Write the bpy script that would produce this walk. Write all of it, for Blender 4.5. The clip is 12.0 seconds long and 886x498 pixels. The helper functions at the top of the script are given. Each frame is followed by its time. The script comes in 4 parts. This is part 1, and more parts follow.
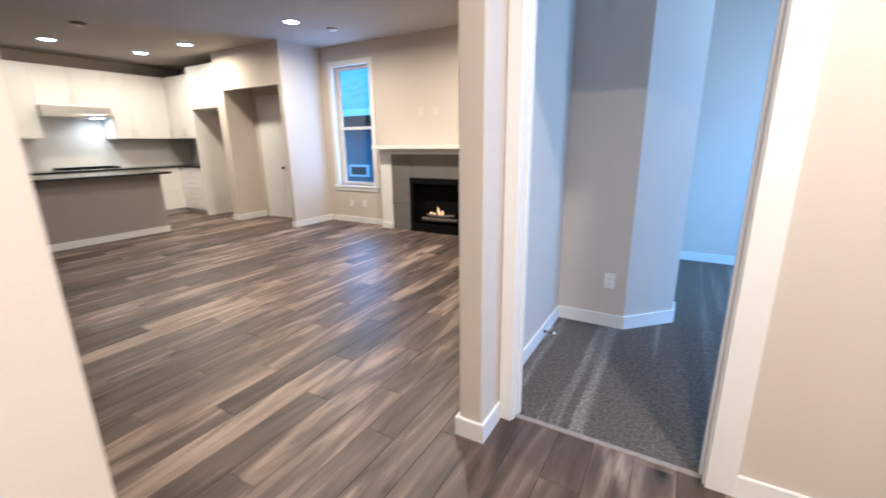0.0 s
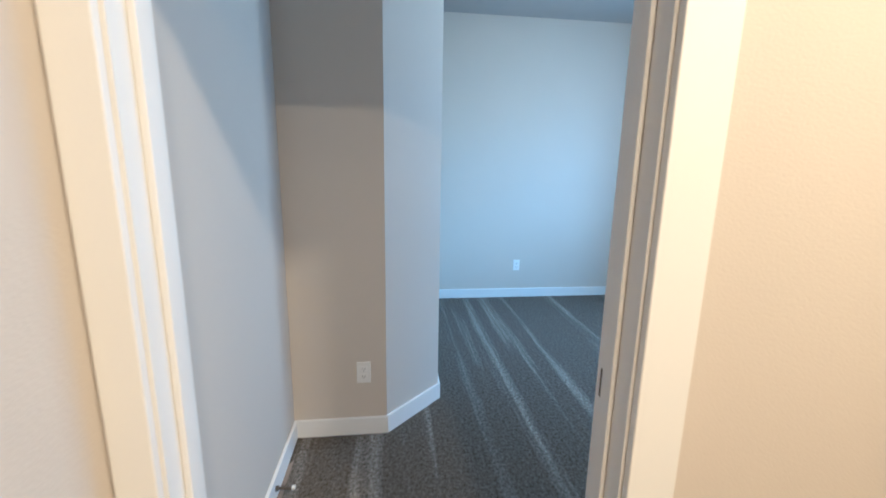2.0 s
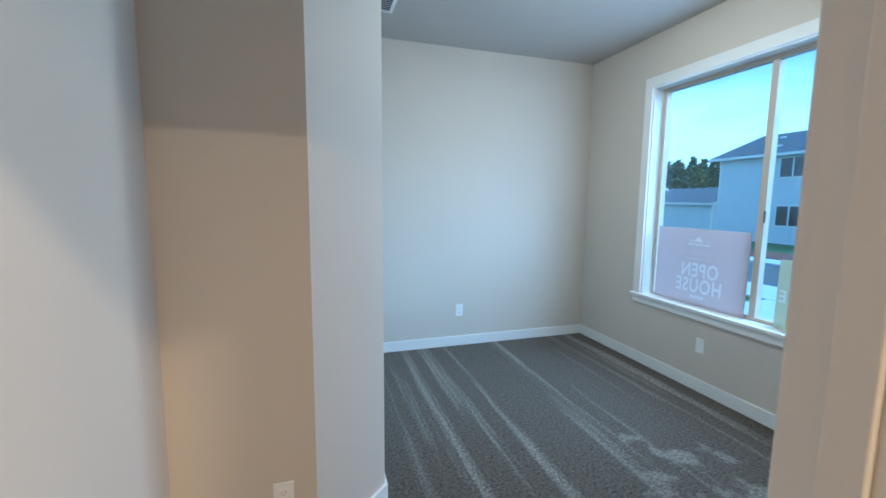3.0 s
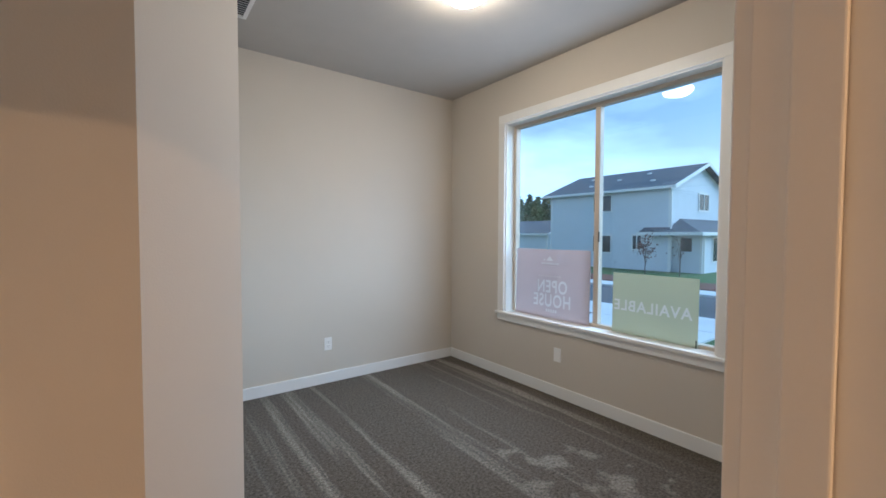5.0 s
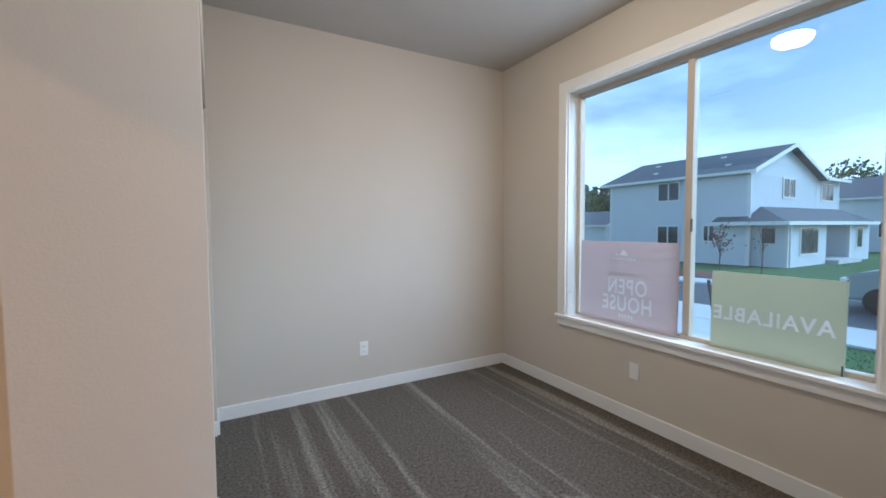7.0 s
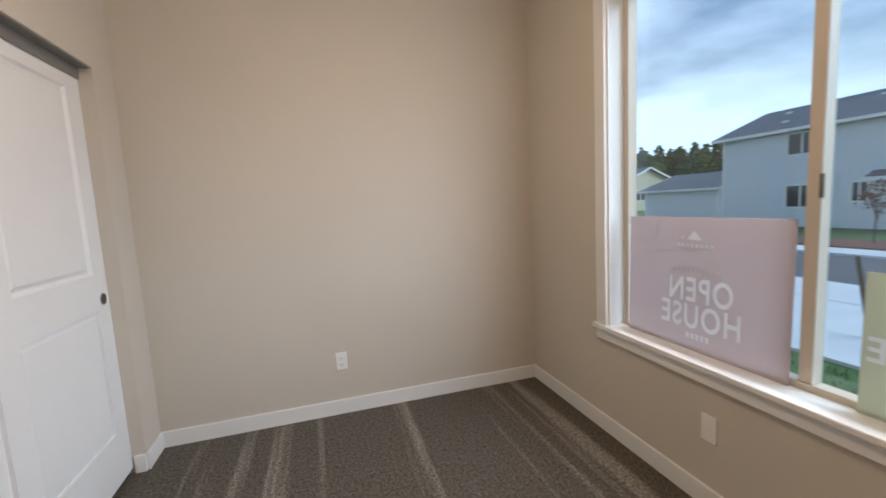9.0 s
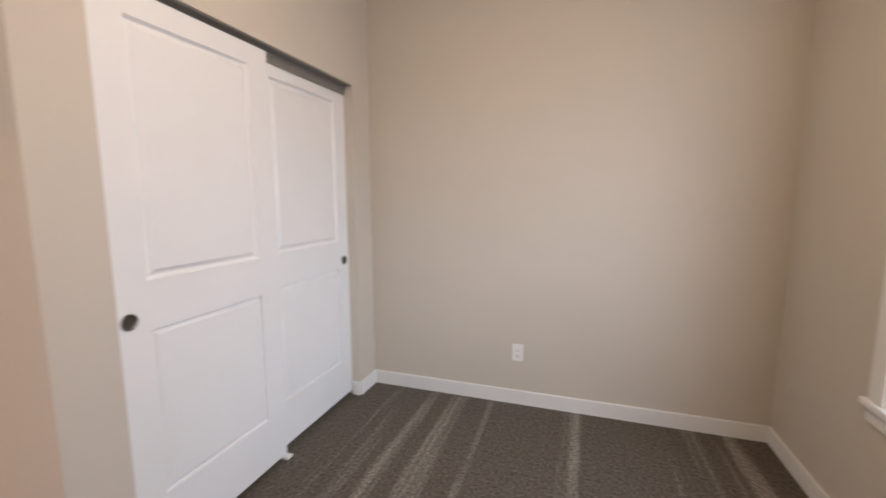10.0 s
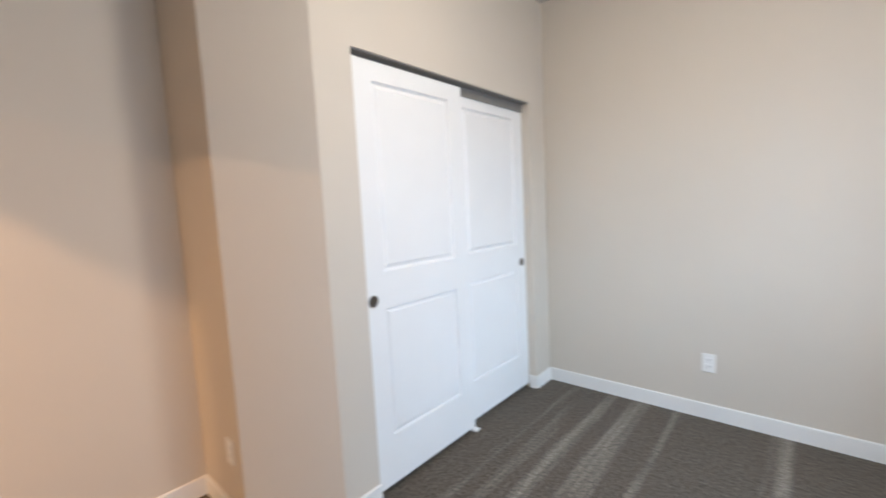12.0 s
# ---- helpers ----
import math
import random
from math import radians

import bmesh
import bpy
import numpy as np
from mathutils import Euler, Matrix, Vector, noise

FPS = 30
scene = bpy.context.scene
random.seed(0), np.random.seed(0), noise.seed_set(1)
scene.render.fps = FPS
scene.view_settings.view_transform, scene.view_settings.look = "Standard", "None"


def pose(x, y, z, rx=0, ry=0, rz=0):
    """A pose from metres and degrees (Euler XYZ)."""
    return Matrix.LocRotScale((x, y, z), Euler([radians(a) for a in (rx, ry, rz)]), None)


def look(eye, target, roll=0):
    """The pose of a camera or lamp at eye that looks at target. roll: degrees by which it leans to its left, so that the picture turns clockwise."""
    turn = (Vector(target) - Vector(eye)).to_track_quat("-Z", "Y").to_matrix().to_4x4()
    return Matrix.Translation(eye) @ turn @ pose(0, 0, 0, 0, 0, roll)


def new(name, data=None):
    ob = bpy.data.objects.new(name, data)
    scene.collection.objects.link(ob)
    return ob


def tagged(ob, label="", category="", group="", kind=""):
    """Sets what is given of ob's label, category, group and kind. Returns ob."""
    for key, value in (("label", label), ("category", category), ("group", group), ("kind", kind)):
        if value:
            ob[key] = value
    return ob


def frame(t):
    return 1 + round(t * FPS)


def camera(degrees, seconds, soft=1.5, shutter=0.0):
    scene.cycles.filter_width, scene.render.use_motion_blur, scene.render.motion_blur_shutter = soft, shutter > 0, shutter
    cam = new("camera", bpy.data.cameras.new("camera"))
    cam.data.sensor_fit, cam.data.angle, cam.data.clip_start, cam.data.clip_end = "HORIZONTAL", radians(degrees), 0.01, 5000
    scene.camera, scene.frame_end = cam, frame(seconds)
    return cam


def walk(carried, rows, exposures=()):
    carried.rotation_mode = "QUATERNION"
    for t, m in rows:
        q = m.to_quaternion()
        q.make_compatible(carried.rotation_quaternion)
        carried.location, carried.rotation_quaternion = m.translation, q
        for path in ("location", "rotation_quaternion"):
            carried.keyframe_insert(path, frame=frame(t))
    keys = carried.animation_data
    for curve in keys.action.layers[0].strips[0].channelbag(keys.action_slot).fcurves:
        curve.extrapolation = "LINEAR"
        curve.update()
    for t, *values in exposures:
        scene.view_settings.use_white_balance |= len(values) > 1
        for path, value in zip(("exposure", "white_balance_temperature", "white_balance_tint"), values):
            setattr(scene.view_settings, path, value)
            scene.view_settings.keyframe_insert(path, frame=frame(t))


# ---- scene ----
cam = camera(94.6, 12.0, soft=1.6, shutter=0.3)
PATH = [
    (0, (0.166, 0.399, 1.311), (-0.813, 2.068, 0.803), -0.8),
    (0.5, (0.1, 0.591, 1.333), (-0.408, 2.463, 0.847), -0.6),
    (1, (0.02, 0.798, 1.3), (-0.134, 2.725, 0.786), -0.9),
    (1.5, (-0.042, 1.095, 1.337), (0.084, 3.032, 0.851), -0.3),
    (2, (-0.051, 1.42, 1.364), (0.189, 3.366, 0.971), 1.0),
    (2.5, (-0.054, 1.685, 1.4), (0.329, 3.623, 1.094), 0.9),
    (2.7, (-0.076, 1.789, 1.413), (0.413, 3.708, 1.135), 0.8),
    (4.3, (-0.067, 2.008, 1.323), (0.788, 3.815, 1.26), -0.2),
    (4.5, (-0.054, 1.99, 1.327), (0.913, 3.74, 1.263), -0.1),
    (5, (-0.09, 2.012, 1.334), (1.101, 3.618, 1.263), 0.2),
    (5.5, (-0.104, 2.021, 1.335), (1.111, 3.608, 1.284), 0.6),
    (6, (-0.066, 2.064, 1.324), (1.188, 3.62, 1.237), 2.0),
    (6.2, (-0.029, 2.162, 1.297), (1.252, 3.695, 1.196), 2.5),
    (6.5, (0.1, 2.234, 1.299), (1.232, 3.879, 1.19), 2.1),
    (7, (0.222, 2.4, 1.316), (1.199, 4.142, 1.212), -0.4),
    (7.2, (0.281, 2.5, 1.325), (1.256, 4.243, 1.22), -1.5),
    (8.8, (1.06, 2.826, 1.346), (1.773, 4.678, 1.096), -3.4),
    (9, (1.181, 2.906, 1.326), (1.752, 4.81, 1.105), -3.0),
    (9.5, (1.444, 2.984, 1.342), (1.531, 4.968, 1.104), -1.5),
    (10, (1.591, 2.963, 1.36), (0.969, 4.847, 1.106), -0.1),
    (10.5, (1.62, 2.824, 1.362), (0.432, 4.415, 1.126), -1.8),
    (11, (1.585, 2.68, 1.349), (0.048, 3.947, 1.162), -4.2),
    (11.5, (1.608, 2.663, 1.352), (-0.089, 3.711, 1.2), -4.4),
    (12, (1.66, 2.726, 1.351), (0.338, 4.215, 1.159), -2.9),
]

EXPOSURES = [(0.0, 0.54, 3520, 2), (0.5, 0.32, 3500, 0), (1.0, 0.34, 3540, -2), (1.5, 0.31, 3720, -4), (2.5, 0.34, 3960, -4), (4.3, 0.05, 5150, 8), (5.5, 0.0, 5350, 10), (7.0, 0.02, 5350, 11), (8.8, -0.12, 6200, 15), (9.5, -0.15, 6700, 21), (10.2, 0.06, 6350, 21), (11.0, 0.40, 5900, 19), (12.0, 0.38, 5650, 12)]
walk(cam, [(t, look(eye, target, roll)) for t, eye, target, roll in PATH], EXPOSURES)

# ---- world, sun and lamps ----
world = bpy.data.worlds.new("sky")
scene.world = world
world.use_nodes = True
wn, wl = world.node_tree.nodes, world.node_tree.links
wn.clear()
sky = wn.new("ShaderNodeTexSky")
sky.sky_type, sky.sun_disc = "NISHITA", False
sky.air_density, sky.dust_density, sky.ozone_density = 1.6, 0.2, 5.0
sky.sun_elevation, sky.sun_rotation = radians(36), radians(126)
coords = wn.new("ShaderNodeTexCoord")
stretch = wn.new("ShaderNodeMapping")
stretch.inputs["Scale"].default_value = (1.4, 1.4, 4.5)
clouds = wn.new("ShaderNodeTexNoise")
clouds.inputs["Scale"].default_value, clouds.inputs["Detail"].default_value = 1.6, 6
ramp = wn.new("ShaderNodeValToRGB")
ramp.color_ramp.elements[0].position, ramp.color_ramp.elements[1].position = 0.44, 0.74
cover = wn.new("ShaderNodeMixRGB")
cover.inputs[2].default_value = (6.3, 8.9, 11.2, 1)
ground_sky = wn.new("ShaderNodeBackground")
ground_sky.inputs["Strength"].default_value = 0.15
wout = wn.new("ShaderNodeOutputWorld")
wl.new(coords.outputs["Generated"], stretch.inputs[0])
wl.new(stretch.outputs[0], clouds.inputs[0])
split = wn.new("ShaderNodeSeparateXYZ")
low = wn.new("ShaderNodeMapRange")
low.inputs[1].default_value, low.inputs[2].default_value, low.inputs[3].default_value, low.inputs[4].default_value = 0.02, 0.26, 0.16, -0.16
sumc = wn.new("ShaderNodeMath")
wl.new(coords.outputs["Generated"], split.inputs[0])
wl.new(split.outputs[2], low.inputs[0])
wl.new(clouds.outputs[0], sumc.inputs[0])
wl.new(low.outputs[0], sumc.inputs[1])
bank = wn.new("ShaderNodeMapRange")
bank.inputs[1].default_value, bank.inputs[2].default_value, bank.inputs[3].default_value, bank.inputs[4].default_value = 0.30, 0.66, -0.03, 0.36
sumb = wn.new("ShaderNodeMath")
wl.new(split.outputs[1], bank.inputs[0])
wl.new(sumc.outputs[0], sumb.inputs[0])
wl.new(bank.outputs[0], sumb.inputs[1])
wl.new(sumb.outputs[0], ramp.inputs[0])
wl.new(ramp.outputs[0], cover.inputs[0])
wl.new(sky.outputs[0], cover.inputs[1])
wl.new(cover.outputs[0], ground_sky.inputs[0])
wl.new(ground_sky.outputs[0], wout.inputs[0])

sun = new("sun", bpy.data.lights.new("sun", "SUN"))
sun.data.energy, sun.data.angle, sun.data.color = 3.6, radians(56), (0.62, 0.85, 1.0)  # veiled sun behind cloud, in the south-east
sun.matrix_world = look((30, -22, 27), (0, 0, 0))

WARM = (1.0, 0.63, 0.31)


def disc_lamp(x, y, z, watts, size=0.14, colour=WARM, spread=170):
    ob = new("lamp_light", bpy.data.lights.new("lamp_light", "AREA"))
    ob.data.shape, ob.data.size, ob.data.energy, ob.data.color, ob.data.spread = "DISK", size, watts, colour, radians(spread)
    ob.matrix_world = pose(x, y, z)
    return ob


CEIL = 2.78
HALL_CANS = [(0.5, 0.0, 64), (0.85, 1.22, 50)]
# the two cans at x = -2.2 are unseen, added to brighten the living room
LIVING_CANS_AND_FILL = [(-4.27, 4.32, 52), (-6.55, 4.27, 36), (-7.72, 4.2, 20), (-7.78, 3.05, 20), (-2.2, 4.32, 52), (-2.2, 2.0, 52)]
for x, y, watts in HALL_CANS:
    disc_lamp(x, y, CEIL - 0.025, watts, colour=(1.0, 0.55, 0.235))
for x, y, watts in LIVING_CANS_AND_FILL:
    disc_lamp(x, y, CEIL - 0.025, watts, colour=(1.0, 0.53, 0.19))
LAMP = (1.45, 3.88)


def window_light(eye, target, width, height, watts):
    # the sky's light in a window opening
    ob = new("window_light", bpy.data.lights.new("window_light", "AREA"))
    ob.data.shape, ob.data.size, ob.data.size_y, ob.data.energy, ob.data.color = "RECTANGLE", width, height, watts, (0.86, 0.92, 1.0)
    ob.matrix_world = look(eye, target)


window_light((2.665, 3.853, 1.49), (0, 3.853, 1.49), 1.66, 1.66, 21)
window_light((-4.54, 5.67, 1.55), (-4.54, 0, 1.55), 0.70, 1.78, 8)
# ---- materials ----


def mat(name, colour, rough=0.6, metal=0.0, vary=0.06, scale=6.0, bump=0.0, bump_scale=200.0, spec=0.5, emit=None, power=0.0, random_tone=0.0):
    m = bpy.data.materials.new(name)
    m.use_nodes = True
    n, l = m.node_tree.nodes, m.node_tree.links
    b = n["Principled BSDF"]
    b.inputs["Roughness"].default_value, b.inputs["Metallic"].default_value = rough, metal
    b.inputs["Specular IOR Level"].default_value = spec
    tc = n.new("ShaderNodeTexCoord")
    big, fine = n.new("ShaderNodeTexNoise"), n.new("ShaderNodeTexNoise")
    big.inputs["Scale"].default_value, big.inputs["Detail"].default_value = scale, 5
    fine.inputs["Scale"].default_value, fine.inputs["Detail"].default_value = bump_scale, 3
    l.new(tc.outputs["Object"], big.inputs[0])
    l.new(tc.outputs["Object"], fine.inputs[0])
    add = n.new("ShaderNodeMath")
    add.operation = "MULTIPLY_ADD"
    add.inputs[1].default_value = 0.35
    l.new(fine.outputs[0], add.inputs[0])
    l.new(big.outputs[0], add.inputs[2])
    mapr = n.new("ShaderNodeMapRange")
    mapr.inputs[1].default_value, mapr.inputs[2].default_value = 0.35, 1.0
    mapr.inputs[3].default_value, mapr.inputs[4].default_value = 1 - vary, 1 + vary
    l.new(add.outputs[0], mapr.inputs[0])
    val = mapr.outputs[0]
    if random_tone:
        info = n.new("ShaderNodeObjectInfo")
        r = n.new("ShaderNodeMapRange")
        r.inputs[3].default_value, r.inputs[4].default_value = 1 - random_tone, 1 + random_tone
        l.new(info.outputs["Random"], r.inputs[0])
        mul = n.new("ShaderNodeMath")
        mul.operation = "MULTIPLY"
        l.new(val, mul.inputs[0])
        l.new(r.outputs[0], mul.inputs[1])
        val = mul.outputs[0]
    tint = n.new("ShaderNodeVectorMath")
    tint.operation = "SCALE"
    tint.inputs[0].default_value = colour
    l.new(val, tint.inputs["Scale"])
    l.new(tint.outputs[0], b.inputs["Base Color"])
    if bump:
        bn = n.new("ShaderNodeBump")
        bn.inputs["Strength"].default_value, bn.inputs["Distance"].default_value = bump, 0.002
        l.new(fine.outputs[0], bn.inputs["Height"])
        l.new(bn.outputs[0], b.inputs["Normal"])
    if emit:
        b.inputs["Emission Color"].default_value, b.inputs["Emission Strength"].default_value = (*emit, 1), power
    return m


wall_paint = mat("wall_paint", (0.60, 0.545, 0.465), 0.75, vary=0.025, scale=1.5, bump=0.25, bump_scale=180)
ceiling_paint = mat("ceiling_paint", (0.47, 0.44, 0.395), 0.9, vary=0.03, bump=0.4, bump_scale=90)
trim_paint = mat("trim_paint", (0.80, 0.79, 0.76), 0.4, vary=0.02, scale=3)
door_paint = mat("door_paint", (0.82, 0.82, 0.81), 0.42, vary=0.02, scale=4, bump=0.06, bump_scale=300)
plastic_white = mat("white_plastic", (0.82, 0.81, 0.78), 0.35, vary=0.01)
plate_beige = mat("beige_plastic", (0.64, 0.59, 0.51), 0.45, vary=0.01)
almond_vinyl = mat("almond_vinyl", (0.56, 0.49, 0.40), 0.4, vary=0.015)
vinyl_white = mat("vinyl_white", (0.78, 0.77, 0.74), 0.38, vary=0.015)
slot_dark = mat("dark_slot", (0.04, 0.04, 0.04), 0.6)
steel = mat("brushed_steel", (0.55, 0.54, 0.52), 0.28, 1.0, vary=0.08, scale=40)
bronze = mat("dark_nickel", (0.16, 0.14, 0.12), 0.35, 1.0)
track_grey = mat("track_enamel", (0.20, 0.19, 0.175), 0.5, vary=0.08, scale=30)
black_metal = mat("black_metal", (0.005, 0.005, 0.005), 0.75, spec=0.08)
cabinet_paint = mat("cabinet_paint", (0.80, 0.78, 0.74), 0.4, vary=0.015)
counter_stone = mat("dark_counter_stone", (0.022, 0.022, 0.024), 0.12, vary=0.3, scale=60)
island_paint = mat("island_paint", (0.33, 0.30, 0.27), 0.6, vary=0.03)
tile_grey = mat("grey_tile", (0.17, 0.16, 0.15), 0.35, vary=0.08, scale=8)
backsplash_mat = mat("backsplash_tile", (0.74, 0.72, 0.68), 0.25, vary=0.03)
siding_mat = mat("pale_siding", (0.70, 0.72, 0.74), 0.7, vary=0.04, scale=2)
siding_yellow = mat("cream_siding", (0.62, 0.54, 0.38), 0.7, vary=0.04, scale=2)
shingle_mat = mat("slate_shingles", (0.115, 0.125, 0.14), 0.85, vary=0.25, scale=3, bump=0.6, bump_scale=25)
glass_dark = mat("house_window_glass", (0.03, 0.035, 0.04), 0.08)
asphalt = mat("asphalt", (0.10, 0.10, 0.105), 0.9, vary=0.2, scale=1.5, bump=0.5, bump_scale=120)
concrete = mat("concrete", (0.62, 0.62, 0.61), 0.85, vary=0.08, scale=1.2, bump=0.3, bump_scale=90)
slab_mat = mat("dark_underlay", (0.05, 0.045, 0.04), 0.9)
mulch = mat("red_mulch", (0.16, 0.06, 0.035), 0.95, vary=0.4, scale=14, bump=0.9, bump_scale=60)
lawn_mat = mat("lawn_soil", (0.06, 0.13, 0.03), 0.95, vary=0.35, scale=4, bump=0.9, bump_scale=80)
grass_mat = mat("grass_blades", (0.07, 0.17, 0.035), 0.7, vary=0.3, scale=3)
bark = mat("bark", (0.10, 0.075, 0.055), 0.9, vary=0.3, scale=12, bump=0.8, bump_scale=40)
leaf_dark = mat("conifer_needles", (0.12, 0.19, 0.11), 0.8, vary=0.4, scale=0.8)
leaf_wood = mat("woodland_leaves", (0.16, 0.22, 0.10), 0.8, vary=0.4, scale=0.8)
leaf_red = mat("autumn_leaves", (0.13, 0.06, 0.045), 0.8, vary=0.3, scale=5)
leaf_green = mat("broad_leaves", (0.07, 0.12, 0.03), 0.8, vary=0.35, scale=2)
car_paint = mat("car_paint", (0.30, 0.34, 0.33), 0.25, 0.3, vary=0.02)
rubber = mat("tyre_rubber", (0.02, 0.02, 0.02), 0.85)
lamp_glow = mat("lamp_diffuser", (0.9, 0.88, 0.84), 0.4, emit=(1.0, 0.78, 0.52), power=104)
can_glow = mat("can_light_lens", (0.9, 0.88, 0.84), 0.4, emit=(1.0, 0.80, 0.55), power=14)
flame_mat = mat("gas_flame", (0.9, 0.5, 0.15), 0.5, emit=(1.0, 0.42, 0.12), power=1.1)
ember_mat = mat("ceramic_logs", (0.10, 0.085, 0.07), 0.9, vary=0.4, scale=20, bump=0.6, bump_scale=60)


def glass_material(name, tint=(1, 1, 1)):
    m = bpy.data.materials.new(name)
    m.use_nodes = True
    b = m.node_tree.nodes["Principled BSDF"]
    b.inputs["Base Color"].default_value = (*tint, 1)
    b.inputs["Roughness"].default_value, b.inputs["Transmission Weight"].default_value, b.inputs["IOR"].default_value = 0.0, 1.0, 1.5
    return m


pane_glass = glass_material("clear_glass", (0.97, 0.99, 0.99))


def translucent(name, colour, share=0.55):
    m = bpy.data.materials.new(name)
    m.use_nodes = True
    n, l = m.node_tree.nodes, m.node_tree.links
    out = n["Material Output"]
    b = n["Principled BSDF"]
    b.inputs["Base Color"].default_value, b.inputs["Roughness"].default_value = (*colour, 1), 0.5
    t = n.new("ShaderNodeBsdfTranslucent")
    t.inputs[0].default_value = (*colour, 1)
    wave = n.new("ShaderNodeTexWave")
    wave.bands_direction = "Y"
    wave.inputs["Scale"].default_value = 45
    tc = n.new("ShaderNodeTexCoord")
    l.new(tc.outputs["Object"], wave.inputs[0])
    bn = n.new("ShaderNodeBump")
    bn.inputs["Strength"].default_value, bn.inputs["Distance"].default_value = 0.15, 0.001
    l.new(wave.outputs["Fac"], bn.inputs["Height"])
    l.new(bn.outputs[0], b.inputs["Normal"])
    mix = n.new("ShaderNodeMixShader")
    mix.inputs[0].default_value = share
    l.new(b.outputs[0], mix.inputs[1])
    l.new(t.outputs[0], mix.inputs[2])
    l.new(mix.outputs[0], out.inputs[0])
    return m


sign_mauve = translucent("mauve_sign_plastic", (0.70, 0.61, 0.61))
sign_green = translucent("green_sign_plastic", (0.64, 0.64, 0.52))
sign_letter = translucent("unprinted_sign_plastic", (0.86, 0.825, 0.815), 0.58)
sign_faint = translucent("faint_sign_print", (0.77, 0.69, 0.68), 0.56)


def plank_material():
    m = bpy.data.materials.new("vinyl_plank")
    m.use_nodes = True
    n, l = m.node_tree.nodes, m.node_tree.links
    b = n["Principled BSDF"]
    info = n.new("ShaderNodeObjectInfo")
    geo = n.new("ShaderNodeNewGeometry")
    addr = n.new("ShaderNodeMath")
    addr.operation = "ADD"
    l.new(info.outputs["Random"], addr.inputs[0])
    l.new(geo.outputs["Random Per Island"], addr.inputs[1])
    frac = n.new("ShaderNodeMath")
    frac.operation = "FRACT"
    l.new(addr.outputs[0], frac.inputs[0])
    tc = n.new("ShaderNodeTexCoord")
    shift = n.new("ShaderNodeVectorMath")
    shift.operation = "MULTIPLY_ADD"
    comb = n.new("ShaderNodeCombineXYZ")
    for i in range(3):
        l.new(frac.outputs[0], comb.inputs[i])
    shift.inputs[1].default_value = (37, 53, 11)
    l.new(comb.outputs[0], shift.inputs[0])
    l.new(geo.outputs["Position"], shift.inputs[2])
    mp = n.new("ShaderNodeMapping")
    mp.inputs["Scale"].default_value = (6.5, 0.9, 1)
    l.new(shift.outputs[0], mp.inputs[0])
    grain = n.new("ShaderNodeTexNoise")
    grain.inputs["Scale"].default_value, grain.inputs["Detail"].default_value, grain.inputs["Distortion"].default_value = 1.0, 4, 1.6
    l.new(mp.outputs[0], grain.inputs[0])
    mp2 = n.new("ShaderNodeMapping")
    mp2.inputs["Scale"].default_value = (120, 5, 1)
    l.new(shift.outputs[0], mp2.inputs[0])
    fine = n.new("ShaderNodeTexNoise")
    fine.inputs["Scale"].default_value, fine.inputs["Detail"].default_value = 1.0, 4
    l.new(mp2.outputs[0], fine.inputs[0])
    # knots
    mp3 = n.new("ShaderNodeMapping")
    mp3.inputs["Scale"].default_value = (5.0, 1.9, 1)
    l.new(shift.outputs[0], mp3.inputs[0])
    vor = n.new("ShaderNodeTexVoronoi")
    vor.inputs["Scale"].default_value = 1.0
    l.new(mp3.outputs[0], vor.inputs[0])
    kr = n.new("ShaderNodeMapRange")
    kr.inputs[1].default_value, kr.inputs[2].default_value, kr.inputs[3].default_value, kr.inputs[4].default_value = 0.04, 0.17, 0.22, 1.0
    l.new(vor.outputs["Distance"], kr.inputs[0])
    mixg = n.new("ShaderNodeMath")
    mixg.operation = "MULTIPLY_ADD"
    mixg.inputs[1].default_value = 0.16
    l.new(fine.outputs[0], mixg.inputs[0])
    l.new(grain.outputs[0], mixg.inputs[2])
    tone = n.new("ShaderNodeMath")
    tone.operation = "MULTIPLY_ADD"
    tone.inputs[1].default_value = 0.30
    l.new(frac.outputs[0], tone.inputs[0])
    l.new(mixg.outputs[0], tone.inputs[2])
    cr = n.new("ShaderNodeValToRGB")
    e = cr.color_ramp.elements
    e[0].position, e[0].color = 0.50, (0.042, 0.031, 0.024, 1)
    e[1].position, e[1].color = 0.98, (0.31, 0.245, 0.19, 1)
    mid = cr.color_ramp.elements.new(0.74)
    mid.color = (0.108, 0.080, 0.062, 1)
    l.new(tone.outputs[0], cr.inputs[0])
    dark = n.new("ShaderNodeVectorMath")
    dark.operation = "SCALE"
    l.new(cr.outputs[0], dark.inputs[0])
    l.new(kr.outputs[0], dark.inputs["Scale"])
    l.new(dark.outputs[0], b.inputs["Base Color"])
    b.inputs["Roughness"].default_value = 0.42
    b.inputs["Specular IOR Level"].default_value = 0.35
    bn = n.new("ShaderNodeBump")
    bn.inputs["Strength"].default_value, bn.inputs["Distance"].default_value = 0.12, 0.001
    l.new(mixg.outputs[0], bn.inputs["Height"])
    l.new(bn.outputs[0], b.inputs["Normal"])
    return m


plank_mat = plank_material()


